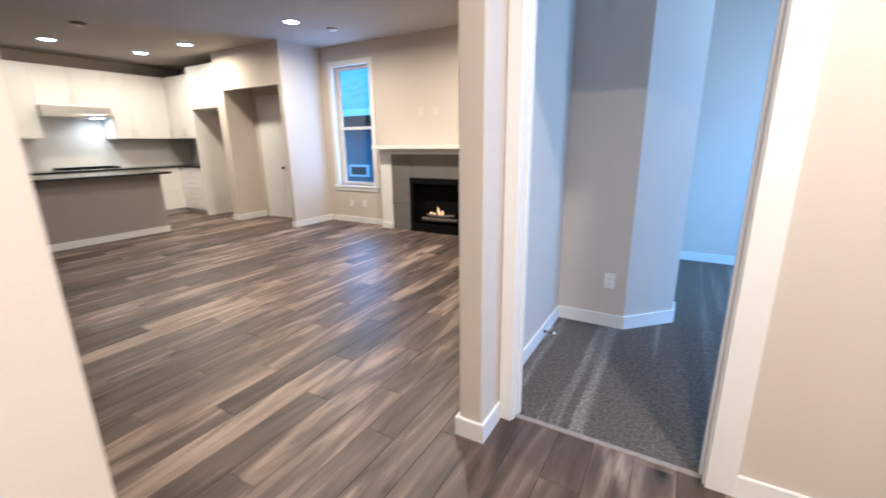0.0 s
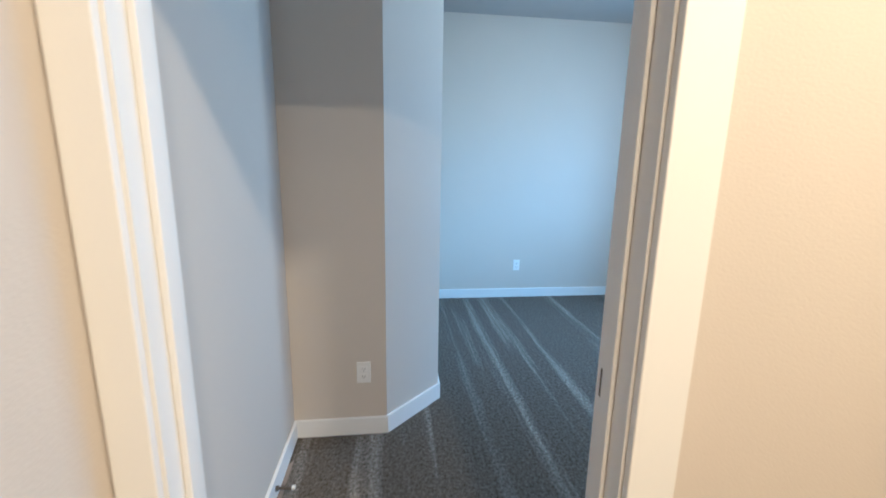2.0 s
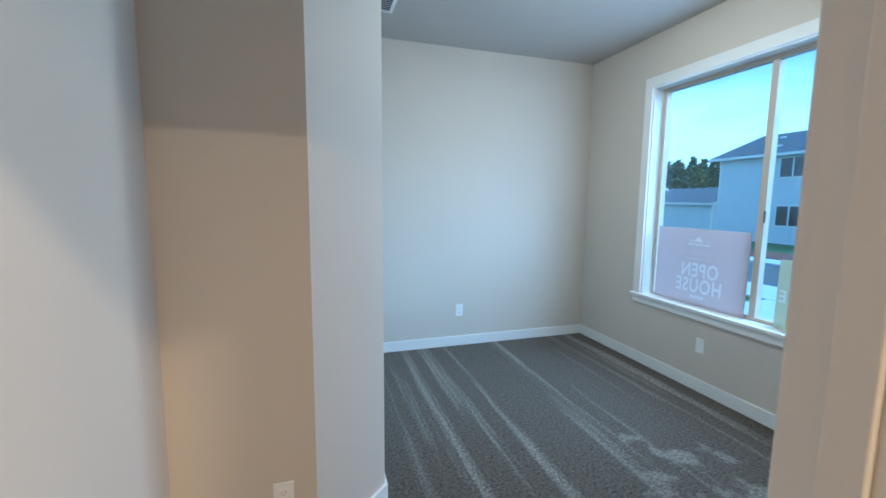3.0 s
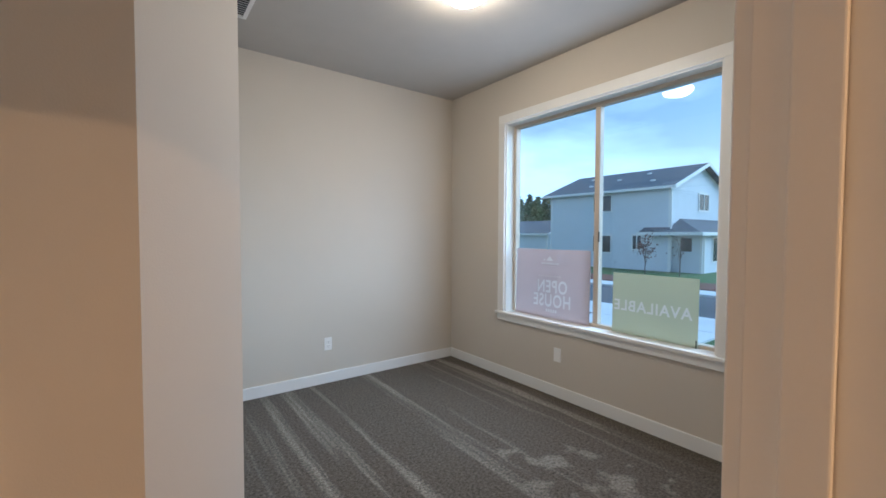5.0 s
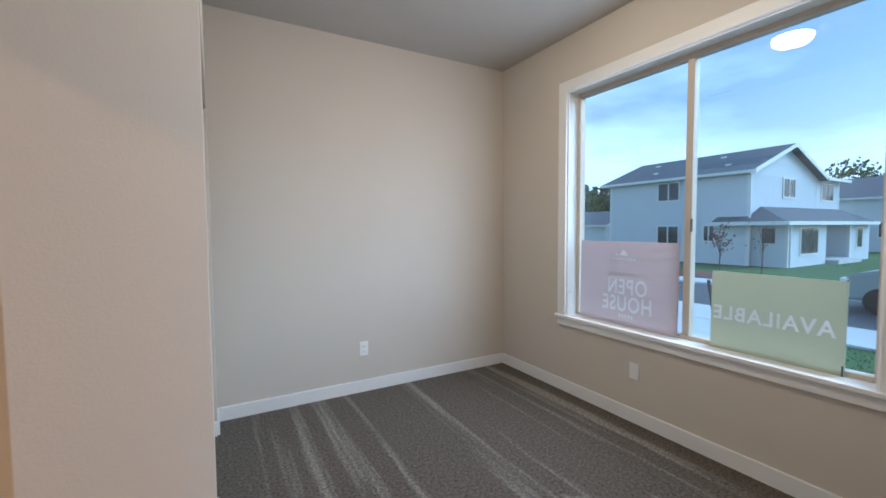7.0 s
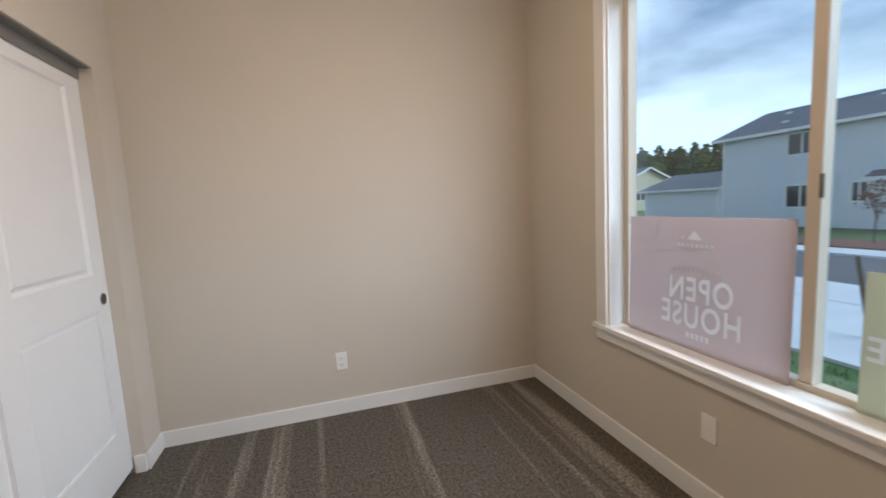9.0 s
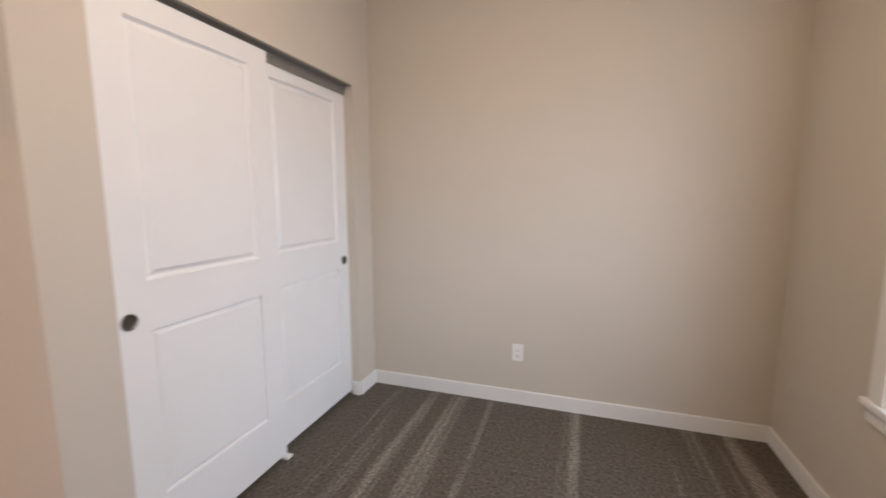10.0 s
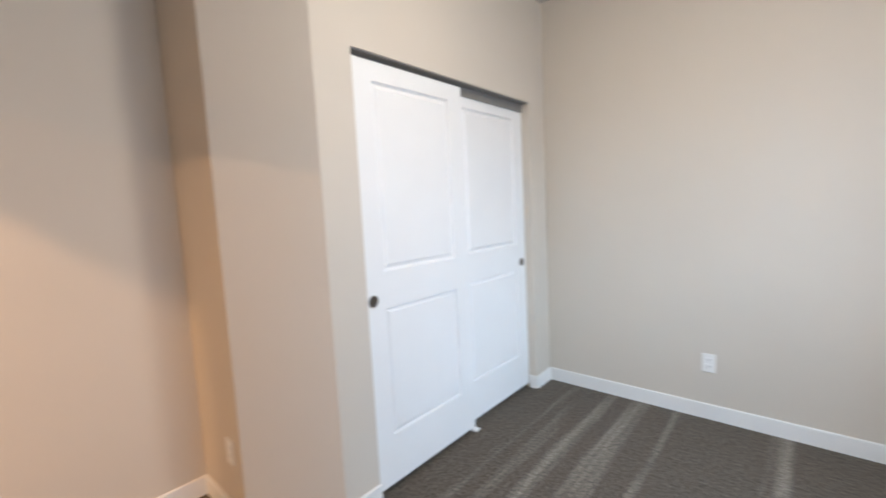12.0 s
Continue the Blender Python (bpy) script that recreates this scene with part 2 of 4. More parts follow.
def carpet_material():
    m = bpy.data.materials.new("carpet_pile")
    m.use_nodes = True
    n, l = m.node_tree.nodes, m.node_tree.links
    b = n["Principled BSDF"]
    tc = n.new("ShaderNodeTexCoord")
    # vacuum stripes: pile laid to and fro along y, with thin ragged ridges
    warp = n.new("ShaderNodeTexNoise")
    warp.inputs["Scale"].default_value, warp.inputs["Detail"].default_value = 3.0, 4
    l.new(tc.outputs["Object"], warp.inputs[0])
    mp = n.new("ShaderNodeMapping")
    mp.inputs["Scale"].default_value = (7.5, 0.2, 1)
    mp.inputs["Rotation"].default_value = (0, 0, radians(-2.5))
    l.new(tc.outputs["Object"], mp.inputs[0])
    addw = n.new("ShaderNodeVectorMath")
    addw.operation = "MULTIPLY_ADD"
    addw.inputs[1].default_value = (0.22, 0.1, 0)
    l.new(warp.outputs["Color"], addw.inputs[0])
    l.new(mp.outputs[0], addw.inputs[2])
    stripes = n.new("ShaderNodeTexNoise")
    stripes.inputs["Scale"].default_value, stripes.inputs["Detail"].default_value, stripes.inputs["Roughness"].default_value = 1.0, 4, 0.55
    l.new(addw.outputs[0], stripes.inputs[0])
    r1 = n.new("ShaderNodeMapRange")
    r1.interpolation_type = "SMOOTHSTEP"
    r1.inputs[1].default_value, r1.inputs[2].default_value, r1.inputs[3].default_value, r1.inputs[4].default_value = 0.52, 0.66, 0.03, 0.95
    l.new(stripes.outputs[0], r1.inputs[0])
    tufts = n.new("ShaderNodeTexNoise")
    tufts.inputs["Scale"].default_value, tufts.inputs["Detail"].default_value, tufts.inputs["Roughness"].default_value = 62, 6, 0.85
    l.new(tc.outputs["Object"], tufts.inputs[0])
    blot = n.new("ShaderNodeTexNoise")
    blot.inputs["Scale"].default_value, blot.inputs["Detail"].default_value = 100, 6
    l.new(tc.outputs["Object"], blot.inputs[0])
    r2 = n.new("ShaderNodeMapRange")
    r2.inputs[1].default_value, r2.inputs[2].default_value, r2.inputs[3].default_value, r2.inputs[4].default_value = 0.34, 0.66, 0.12, 1.9
    l.new(tufts.outputs[0], r2.inputs[0])
    gate = n.new("ShaderNodeMath")
    gate.operation = "MULTIPLY"
    r3 = n.new("ShaderNodeMapRange")
    r3.inputs[1].default_value, r3.inputs[2].default_value, r3.inputs[3].default_value, r3.inputs[4].default_value = 0.34, 0.62, 0.25, 1.0
    l.new(blot.outputs[0], r3.inputs[0])
    l.new(r1.outputs[0], gate.inputs[0])
    l.new(r3.outputs[0], gate.inputs[1])
    mix = n.new("ShaderNodeMixRGB")
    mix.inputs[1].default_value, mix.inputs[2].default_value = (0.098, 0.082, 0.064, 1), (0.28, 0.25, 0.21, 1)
    # lighter patches around one spot near the window
    patchy = n.new("ShaderNodeTexNoise")
    patchy.inputs["Scale"].default_value, patchy.inputs["Detail"].default_value = 5.5, 2
    l.new(tc.outputs["Object"], patchy.inputs[0])
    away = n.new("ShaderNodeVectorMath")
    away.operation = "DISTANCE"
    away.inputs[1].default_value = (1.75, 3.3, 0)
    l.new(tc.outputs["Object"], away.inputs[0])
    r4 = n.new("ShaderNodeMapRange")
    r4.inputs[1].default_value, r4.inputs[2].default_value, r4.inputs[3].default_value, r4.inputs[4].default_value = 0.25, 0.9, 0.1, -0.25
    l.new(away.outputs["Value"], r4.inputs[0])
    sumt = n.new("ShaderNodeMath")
    l.new(patchy.outputs[0], sumt.inputs[0])
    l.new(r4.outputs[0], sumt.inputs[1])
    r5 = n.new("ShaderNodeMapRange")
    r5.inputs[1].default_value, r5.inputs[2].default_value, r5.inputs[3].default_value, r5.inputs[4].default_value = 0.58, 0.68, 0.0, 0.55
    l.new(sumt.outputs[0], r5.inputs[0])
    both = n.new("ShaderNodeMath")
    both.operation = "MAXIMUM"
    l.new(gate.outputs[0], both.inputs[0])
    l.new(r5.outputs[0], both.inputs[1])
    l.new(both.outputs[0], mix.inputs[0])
    sc = n.new("ShaderNodeVectorMath")
    sc.operation = "SCALE"
    l.new(mix.outputs[0], sc.inputs[0])
    l.new(r2.outputs[0], sc.inputs["Scale"])
    l.new(sc.outputs[0], b.inputs["Base Color"])
    b.inputs["Roughness"].default_value = 1.0
    b.inputs["Specular IOR Level"].default_value = 0.1
    b.inputs["Sheen Weight"].default_value = 0.08
    b.inputs["Sheen Roughness"].default_value = 0.5
    bn = n.new("ShaderNodeBump")
    bn.inputs["Strength"].default_value, bn.inputs["Distance"].default_value = 0.6, 0.004
    l.new(tufts.outputs[0], bn.inputs["Height"])
    l.new(bn.outputs[0], b.inputs["Normal"])
    return m


carpet_mat = carpet_material()

# ---- building helpers ----


def box(bm, x0, x1, y0, y1, z0, z1):
    r = bmesh.ops.create_cube(bm, size=1, matrix=Matrix.Translation(((x0 + x1) / 2, (y0 + y1) / 2, (z0 + z1) / 2)) @ Matrix.Diagonal((x1 - x0, y1 - y0, z1 - z0, 1)))
    return r["verts"]


def boxes(*sizes):
    bm = bmesh.new()
    for s in sizes:
        box(bm, *s)
    return bm


def soft_box(x0, x1, y0, y1, z0, z1, r=0.004, seg=2):
    bm = boxes((x0, x1, y0, y1, z0, z1))
    bmesh.ops.bevel(bm, geom=bm.edges[:], offset=r, segments=seg, affect="EDGES", profile=0.5)
    return bm


def rod(bm, a, b, r0, r1=None, sides=12, caps=True):
    a, b = Vector(a), Vector(b)
    d = b - a
    m = Matrix.Translation((a + b) / 2) @ d.to_track_quat("Z", "Y").to_matrix().to_4x4()
    bmesh.ops.create_cone(bm, cap_ends=caps, segments=sides, radius1=r0, radius2=r0 if r1 is None else r1, depth=d.length, matrix=m)
    return bm


def prism(points, z0, z1):
    bm = bmesh.new()
    lo = [bm.verts.new((x, y, z0)) for x, y in points]
    hi = [bm.verts.new((x, y, z1)) for x, y in points]
    bm.faces.new(lo[::-1])
    bm.faces.new(hi)
    for i in range(len(points)):
        j = (i + 1) % len(points)
        bm.faces.new((lo[i], lo[j], hi[j], hi[i]))
    bmesh.ops.recalc_face_normals(bm, faces=bm.faces[:])
    return bm


def lathe(profile, sides=32, matrix=None):
    bm = bmesh.new()
    rings = []
    for r, z in profile:
        rings.append([bm.verts.new((r * math.cos(2 * math.pi * i / sides), r * math.sin(2 * math.pi * i / sides), z)) for i in range(sides)])
    for a, b in zip(rings, rings[1:]):
        for i in range(sides):
            j = (i + 1) % sides
            bm.faces.new((a[i], a[j], b[j], b[i]))
    bm.faces.new(rings[0][::-1])
    bm.faces.new(rings[-1])
    bmesh.ops.remove_doubles(bm, verts=bm.verts[:], dist=1e-5)
    bmesh.ops.recalc_face_normals(bm, faces=bm.faces[:])
    if matrix:
        bm.transform(matrix)
    return bm


def part(name, bm, material, parent=None, label="", smooth=False):
    me = bpy.data.meshes.new(name)
    if smooth:
        for f in bm.faces:
            f.smooth = True
    bm.to_mesh(me)
    bm.free()
    me.materials.append(material)
    ob = new(name, me)
    if parent:
        ob.parent = parent
    if label:
        ob["label"] = label
    return ob


def thing(name, label, category, group="", kind="", at=(0, 0, 0)):
    ob = tagged(new(name), label, category, group, kind)
    ob.location = at
    return ob


def structure(name, bm, material, label=""):
    return tagged(part(name, bm, material), label, "", "", "structure")


def text_mesh(words, size, material, name, parent, m, narrow=1.0):
    cu = bpy.data.curves.new(name, "FONT")
    cu.space_character = 1.12
    cu.body, cu.size, cu.align_x, cu.extrude, cu.offset = words, size, "CENTER", 0.0032, size * 0.02
    tmp = new("text_tmp", cu)
    dg = bpy.context.evaluated_depsgraph_get()
    me = bpy.data.meshes.new_from_object(tmp.evaluated_get(dg))
    bpy.data.objects.remove(tmp)
    me.name = name
    me.materials.clear()
    me.materials.append(material)
    me.transform(m @ Matrix.Diagonal((narrow, 1, 1, 1)))
    ob = new(name, me)
    ob.parent = parent
    return ob

# ---- structure ----
WX, EX, SY, NY = -0.555, 2.65, 2.15, 5.55      # den: west, east, south and north faces
AX0, AY0, AX1, AY1 = -0.091, 3.355, 0.206, 3.652  # the angled corner
HY = 2.04                                      # hall face of the door wall
DX0, DX1, DZ = -0.415, 0.366, 2.062              # clear door opening
LXW, LYN, LYS = -9.0, 5.62, -1.4               # living room and kitchen: west, north, south faces

structure("floor", boxes((-9.3, 2.9, -1.6, 6.6, -0.30, -0.012)), slab_mat, "concrete slab under the floor finishes")
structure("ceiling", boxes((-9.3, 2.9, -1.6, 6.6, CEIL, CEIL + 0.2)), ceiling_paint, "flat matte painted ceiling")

W0, W1, WZ0, WZ1 = 2.974, 4.733, 0.60, 2.36  # den window opening
structure("wall_north", boxes((-0.67, EX + 0.16, NY, NY + 0.15, -0.02, CEIL)), wall_paint, "greige painted wall of the den")
structure("wall_east", boxes((EX, EX + 0.16, -1.55, W0, -0.02, CEIL), (EX, EX + 0.16, W1, NY, -0.02, CEIL), (EX, EX + 0.16, W0, W1, -0.02, WZ0), (EX, EX + 0.16, W0, W1, WZ1, CEIL)), wall_paint, "greige painted wall with a wide window")
structure("wall_door", boxes((-0.64, DX0 - 0.02, HY, SY, -0.02, CEIL), (DX1 + 0.02, EX, HY, SY, -0.02, CEIL), (DX0 - 0.02, DX1 + 0.02, HY, SY, DZ + 0.02, CEIL)), wall_paint, "greige painted wall with the den doorway")
structure("wall_partition", boxes((-0.67, WX, SY, NY, -0.02, CEIL)), wall_paint, "greige painted partition wall")
col = soft_box(-0.60, -0.487, 1.83, HY, -0.02, CEIL, 0.008)
structure("wall_end", col, wall_paint, "greige painted wall end beside the doorway")
structure("wall_alcove", boxes((WX, AX0, AY0, AY0 + 0.12, -0.02, CEIL)), wall_paint, "greige painted alcove wall")
structure("wall_angled", prism([(AX0, AY0), (AX1, AY1), (AX1 - 0.12, AY1 + 0.03), (AX0 - 0.05, AY0 + 0.12)], -0.02, CEIL), wall_paint, "greige painted angled corner wall")
CY0, CY1, CZ = 3.84, 5.333, 2.058
structure("wall_closet", boxes((AX1 - 0.12, AX1, AY1, CY0, -0.02, CEIL), (AX1 - 0.12, AX1, CY1, NY, -0.02, CEIL), (AX1 - 0.12, AX1, CY0, CY1, CZ, CEIL)), wall_paint, "greige painted closet front wall")
structure("wall_hall_west", boxes((-0.78, -0.63, -1.55, 0.61, -0.02, CEIL)), wall_paint, "greige painted hall wall")
structure("wall_south", boxes((-9.2, EX, LYS - 0.15, LYS, -0.02, CEIL)), wall_paint, "greige painted wall")
structure("wall_kitchen", boxes((LXW - 0.15, LXW, LYS, 5.6, -0.02, CEIL)), wall_paint, "greige painted kitchen wall")
LW0, LW1, LZ0, LZ1 = -4.92, -4.16, 0.62, 2.48
structure("wall_fireplace", boxes((-5.17, LW0, LYN, LYN + 0.15, -0.02, CEIL), (LW1, -0.67, LYN, LYN + 0.15, -0.02, CEIL), (LW0, LW1, LYN, LYN + 0.15, -0.02, LZ0), (LW0, LW1, LYN, LYN + 0.15, LZ1, CEIL)), wall_paint, "greige painted wall with fireplace and tall window")
OX0, OX1, OZ = -6.62, -5.25, 2.18
structure("wall_vestibule_side", boxes((-5.25, -5.17, 4.82, LYN + 0.15, -0.02, CEIL)), wall_paint, "greige painted wall corner")
structure("wall_vestibule_header", boxes((OX0, OX1, 4.82, 4.92, OZ, CEIL)), wall_paint, "greige painted header over the vestibule")
structure("wall_vestibule_pier", boxes((-6.82, OX0, 4.82, 5.6, -0.02, CEIL)), wall_paint, "greige painted pier beside the refrigerator bay")
structure("wall_vestibule_back", boxes((OX0, OX1, 5.35, 5.5, -0.02, CEIL)), wall_paint, "greige painted vestibule back wall")
structure("wall_kitchen_north", boxes((LXW, -6.82, 5.45, 5.6, -0.02, CEIL)), wall_paint, "greige painted kitchen wall")

# baseboards: 90 mm boards with an eased top edge
BH, BT = 0.095, 0.014


def board_x(bm, x0, x1, y, out):
    box(bm, x0, x1, min(y, y + out * BT), max(y, y + out * BT), 0.0, BH)


def board_y(bm, y0, y1, x, out):
    box(bm, min(x, x + out * BT), max(x, x + out * BT), y0, y1, 0.0, BH)


def baseboard(draw, *a):
    bm = bmesh.new()
    draw(bm, *a)
    es = [e for e in bm.edges if all(v.co.z > BH - 1e-4 for v in e.verts)]
    bmesh.ops.bevel(bm, geom=es, offset=0.004, segments=2, affect="EDGES")
    return structure("baseboard", bm, trim_paint, "white painted baseboard")


baseboard(board_x, AX1, EX - BT, NY, -1)
baseboard(board_y, SY, NY, EX, -1)
baseboard(board_x, DX1 + 0.09, EX - BT, SY, 1)
baseboard(board_y, SY, AY0, WX, 1)
baseboard(board_x, WX + BT, AX0 + 0.006, AY0, -1)
baseboard(board_y, AY1 - 0.006, CY0, AX1, 1)
baseboard(board_y, CY1, NY - BT, AX1, 1)
baseboard(board_x, AX1 - 0.05, AX1, CY1, -1)
ang = prism([(AX0, AY0), (AX1, AY1), (AX1 + BT, AY1 - 0.006), (AX0 + 0.006, AY0 - BT)], 0.0, BH)
structure("baseboard", ang, trim_paint, "white painted baseboard")
baseboard(board_x, DX1 + 0.1, EX, HY, -1)
baseboard(board_x, -0.60 - BT, -0.487 + BT, 1.83, -1)
baseboard(board_y, 1.83, HY - 0.018, -0.487, 1)
baseboard(board_y, 1.83, HY, -0.60, -1)
baseboard(board_y, HY, LYN, -0.67, -1)
baseboard(board_x, -5.17, -3.96, LYN, -1)
baseboard(board_x, -1.8, -0.68, LYN, -1)
baseboard(board_y, 4.82 - BT, LYN - BT, -5.17, 1)
baseboard(board_x, -5.25, -5.17, 4.82, -1)
baseboard(board_x, -6.82, OX0 + BT, 4.82, -1)
baseboard(board_y, 4.82, 5.35, OX0, 1)
baseboard(board_y, -1.4, 0.61, -0.63, 1)
baseboard(board_y, -1.4, 0.61, -0.78, -1)

# ---- doorway of the den ----
doorway = thing("door_1", "white painted door casing and jamb with no door leaf", "doorway", kind="structure")


def casing_profile(x0, x1, y, out, z0, z1):
    """A flat casing board of 18 mm with a stepped, eased edge, on a wall face at y."""
    return soft_box(x0, x1, min(y, y + out * 0.018), max(y, y + out * 0.018), z0, z1, 0.003)


CW = 0.095
for y, out in ((HY, -1), (SY, 1)):
    left = -0.484 if out < 0 else DX0 - CW
    part("casing", casing_profile(left, DX0 - 0.006, y, out, 0, DZ + 0.006), trim_paint, doorway)
    part("casing", casing_profile(DX1 + 0.006, DX1 + 0.006 + CW, y, out, 0, DZ + 0.006), trim_paint, doorway)
    part("casing", casing_profile(left, DX1 + 0.006 + CW, y, out, DZ + 0.006, DZ + 0.006 + CW), trim_paint, doorway)
part("jamb", boxes((DX0 - 0.02, DX0, HY, SY, 0, DZ + 0.02)), trim_paint, doorway)
part("jamb", boxes((DX1, DX1 + 0.02, HY, SY, 0, DZ + 0.02)), trim_paint, doorway)
part("jamb", boxes((DX0, DX1, HY, SY, DZ, DZ + 0.02)), trim_paint, doorway)
part("stop", soft_box(DX0, DX0 + 0.012, HY + 0.045, HY + 0.08, 0, DZ, 0.002), trim_paint, doorway)
part("stop", soft_box(DX1 - 0.010, DX1, HY + 0.045, HY + 0.08, 0, DZ, 0.002), trim_paint, doorway)
part("stop", soft_box(DX0 + 0.012, DX1 - 0.010, HY + 0.045, HY + 0.08, DZ - 0.012, DZ, 0.002), trim_paint, doorway)
part("strike_plate", soft_box(DX1 - 0.002, DX1 + 0.001, SY - 0.040, SY - 0.010, 0.91, 0.97, 0.0008), bronze, doorway, "dark metal strike plate")
strip = tagged(part("threshold_strip", soft_box(DX0, DX1, HY + 0.022, HY + 0.05, -0.004, 0.006, 0.003), mat("strip_vinyl", (0.27, 0.235, 0.20), 0.5, vary=0.25, scale=40)), "brown transition strip between planks and carpet", "threshold strip", kind="structure")

# door stop on the alcove baseboard
stopper = thing("door_stop", "small spring door stop with white tip on baseboard", "door stop", at=(WX + BT, 2.95, 0.05))
part("spring", rod(rod(bmesh.new(), (0, 0, 0), (0.012, 0, 0), 0.011), (0.012, 0, 0), (0.065, 0, 0), 0.0055), bronze, stopper)
part("tip", rod(bmesh.new(), (0.065, 0, 0), (0.078, 0, 0), 0.009, 0.008), plastic_white, stopper, "white rubber tip")

# ---- carpet of the den ----
bm = bmesh.new()
nx, ny = 60, 66
grid = [[bm.verts.new((WX + (EX - WX) * i / nx, HY + 0.045 + (NY - HY - 0.045) * j / ny, 0.0015 * noise.noise((i * 0.7, j * 0.5, 0)))) for j in range(ny + 1)] for i in range(nx + 1)]
for i in range(nx):
    for j in range(ny):
        x, y = grid[i][j].co.x, grid[i][j].co.y
        if y < SY - 0.02 and not DX0 - 0.03 < x < DX1 - 0.01:
            continue
        bm.faces.new((grid[i][j], grid[i + 1][j], grid[i + 1][j + 1], grid[i][j + 1]))
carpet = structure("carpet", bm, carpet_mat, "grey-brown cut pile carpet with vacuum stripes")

# ---- wall plates ----


def outlet(name, label, m, kind="outlet", gangs=1, plastic=None):
    """A plate in the xz plane, facing -y, centred at the origin."""
    w = 0.07 if gangs == 1 else 0.116
    o = tagged(new(name), label, "outlet" if kind == "outlet" else "light switch" if kind == "switch" else "wall plate")
    part("plate", soft_box(-w / 2, w / 2, -0.006, 0, -0.057, 0.057, 0.0025), plastic or plastic_white, o)
    if kind == "outlet":
        for dz in (-0.02, 0.02):
            s = part("socket", soft_box(-0.017, 0.017, -0.0085, -0.005, dz - 0.014, dz + 0.014, 0.0015), plastic_white, o)
            for dx in (-0.0065, 0.0065):
                part("slot", boxes((dx - 0.001, dx + 0.001, -0.0088, -0.0082, dz - 0.004, dz + 0.006)), slot_dark, s)
            part("slot", boxes((-0.002, 0.002, -0.0088, -0.0082, dz - 0.011, dz - 0.0075)), slot_dark, s)
    elif kind == "switch":
        for dx in (-0.023, 0.023):
            part("rocker", soft_box(dx - 0.0165, dx + 0.0165, -0.0095, -0.005, -0.033, 0.033, 0.002), plastic_white, o)
            part("indicator", boxes((dx - 0.012, dx + 0.006, -0.0098, -0.0093, -0.042, -0.0395)), slot_dark, o)
    for dz in (-0.048, 0.048):
        part("screw", rod(bmesh.new(), (0, -0.0068, dz), (0, -0.0055, dz), 0.003, sides=8), plastic or plastic_white, o)
    o.matrix_world = m
    return o


outlet("outlet", "white duplex outlet on the alcove wall", pose(-0.205, AY0, 0.342))
outlet("outlet", "white duplex outlet on the greige north wall", pose(1.250, NY, 0.350))
outlet("wall_plate", "white blank plate under the window", pose(EX, 4.122, 0.348, 0, 0, -90), "blank")
outlet("light_switch", "white two-gang dimmer and rocker switch plate", pose(0.979, HY, 1.169), "switch", 2)

# ---- den window ----
window = thing("window_1", "wide sliding window with cream casing and deep sill", "window", kind="structure")
part("window_sill", soft_box(EX - 0.035, 2.745, W0 - 0.098, W1 + 0.098, 0.592, 0.618, 0.005), trim_paint, window)
part("apron", soft_box(EX - 0.018, EX, W0 - 0.08, W1 + 0.08, 0.535, 0.592, 0.003), trim_paint, window)
part("casing", soft_box(EX - 0.018, EX, W0 - 0.078, W0, 0.618, WZ1, 0.003), trim_paint, window)
part("casing", soft_box(EX - 0.018, EX, W1, W1 + 0.078, 0.618, WZ1, 0.003), trim_paint, window)
part("casing", soft_box(EX - 0.018, EX, W0 - 0.078, W1 + 0.078, WZ1, WZ1 + 0.078, 0.003), trim_paint, window)
part("reveal", boxes((EX, 2.745, W0 - 0.001, W0 + 0.012, 0.618, WZ1)), trim_paint, window)
part("reveal", boxes((EX, 2.745, W1 - 0.012, W1 + 0.001, 0.618, WZ1)), trim_paint, window)
part("reveal", boxes((EX, 2.745, W0 + 0.012, W1 - 0.012, WZ1 - 0.012, WZ1 + 0.001)), trim_paint, window)
fx0, fx1 = 2.745, 2.805
fr = 0.042
part("window_frame", soft_box(fx0, fx1, W0, W0 + fr, 0.60, WZ1, 0.004), almond_vinyl, window)
part("window_frame", soft_box(fx0, fx1, W1 - fr, W1, 0.60, WZ1, 0.004), almond_vinyl, window)
part("window_frame", soft_box(fx0, fx1, W0 + fr, W1 - fr, 0.60, 0.60 + fr, 0.004), almond_vinyl, window)
part("window_frame", soft_box(fx0, fx1, W0 + fr, W1 - fr, WZ1 - fr, WZ1, 0.004), almond_vinyl, window)
part("meeting_rail", soft_box(fx0 + 0.005, fx1, 3.828, 3.872, 0.60 + fr, WZ1 - fr, 0.004), almond_vinyl, window)
part("latch", soft_box(fx0 - 0.002, fx0 + 0.012, 3.822, 3.832, 1.28, 1.36, 0.003), bronze, window, "dark sash latch")
for y0, y1, px in ((W0 + fr, 3.828, 2.785), (3.872, W1 - fr, 2.772)):
    p = part("pane", boxes((px, px + 0.005, y0 - 0.004, y1 + 0.004, 0.60 + fr - 0.004, WZ1 - fr + 0.004)), pane_glass, window)
    p.visible_shadow = False

# signs that face the street, read in reverse from inside


def sign(label, y0, y1, z0, z1, material):
    s = thing("yard_sign", label, "sign", at=(2.728, (y0 + y1) / 2, z0))
    w, h = y1 - y0, z1 - z0
    part("board", soft_box(-0.0025, 0.0025, -w / 2, w / 2, 0, h, 0.0008, 1), material, s)
    s.rotation_euler = (0, radians(1.0), 0)
    return s, w, h


# letters lie on the room side of the sheet and are reversed
REV = Matrix(((0, 0, -1, 0), (1, 0, 0, 0), (0, 1, 0, 0), (0, 0, 0, 1)))


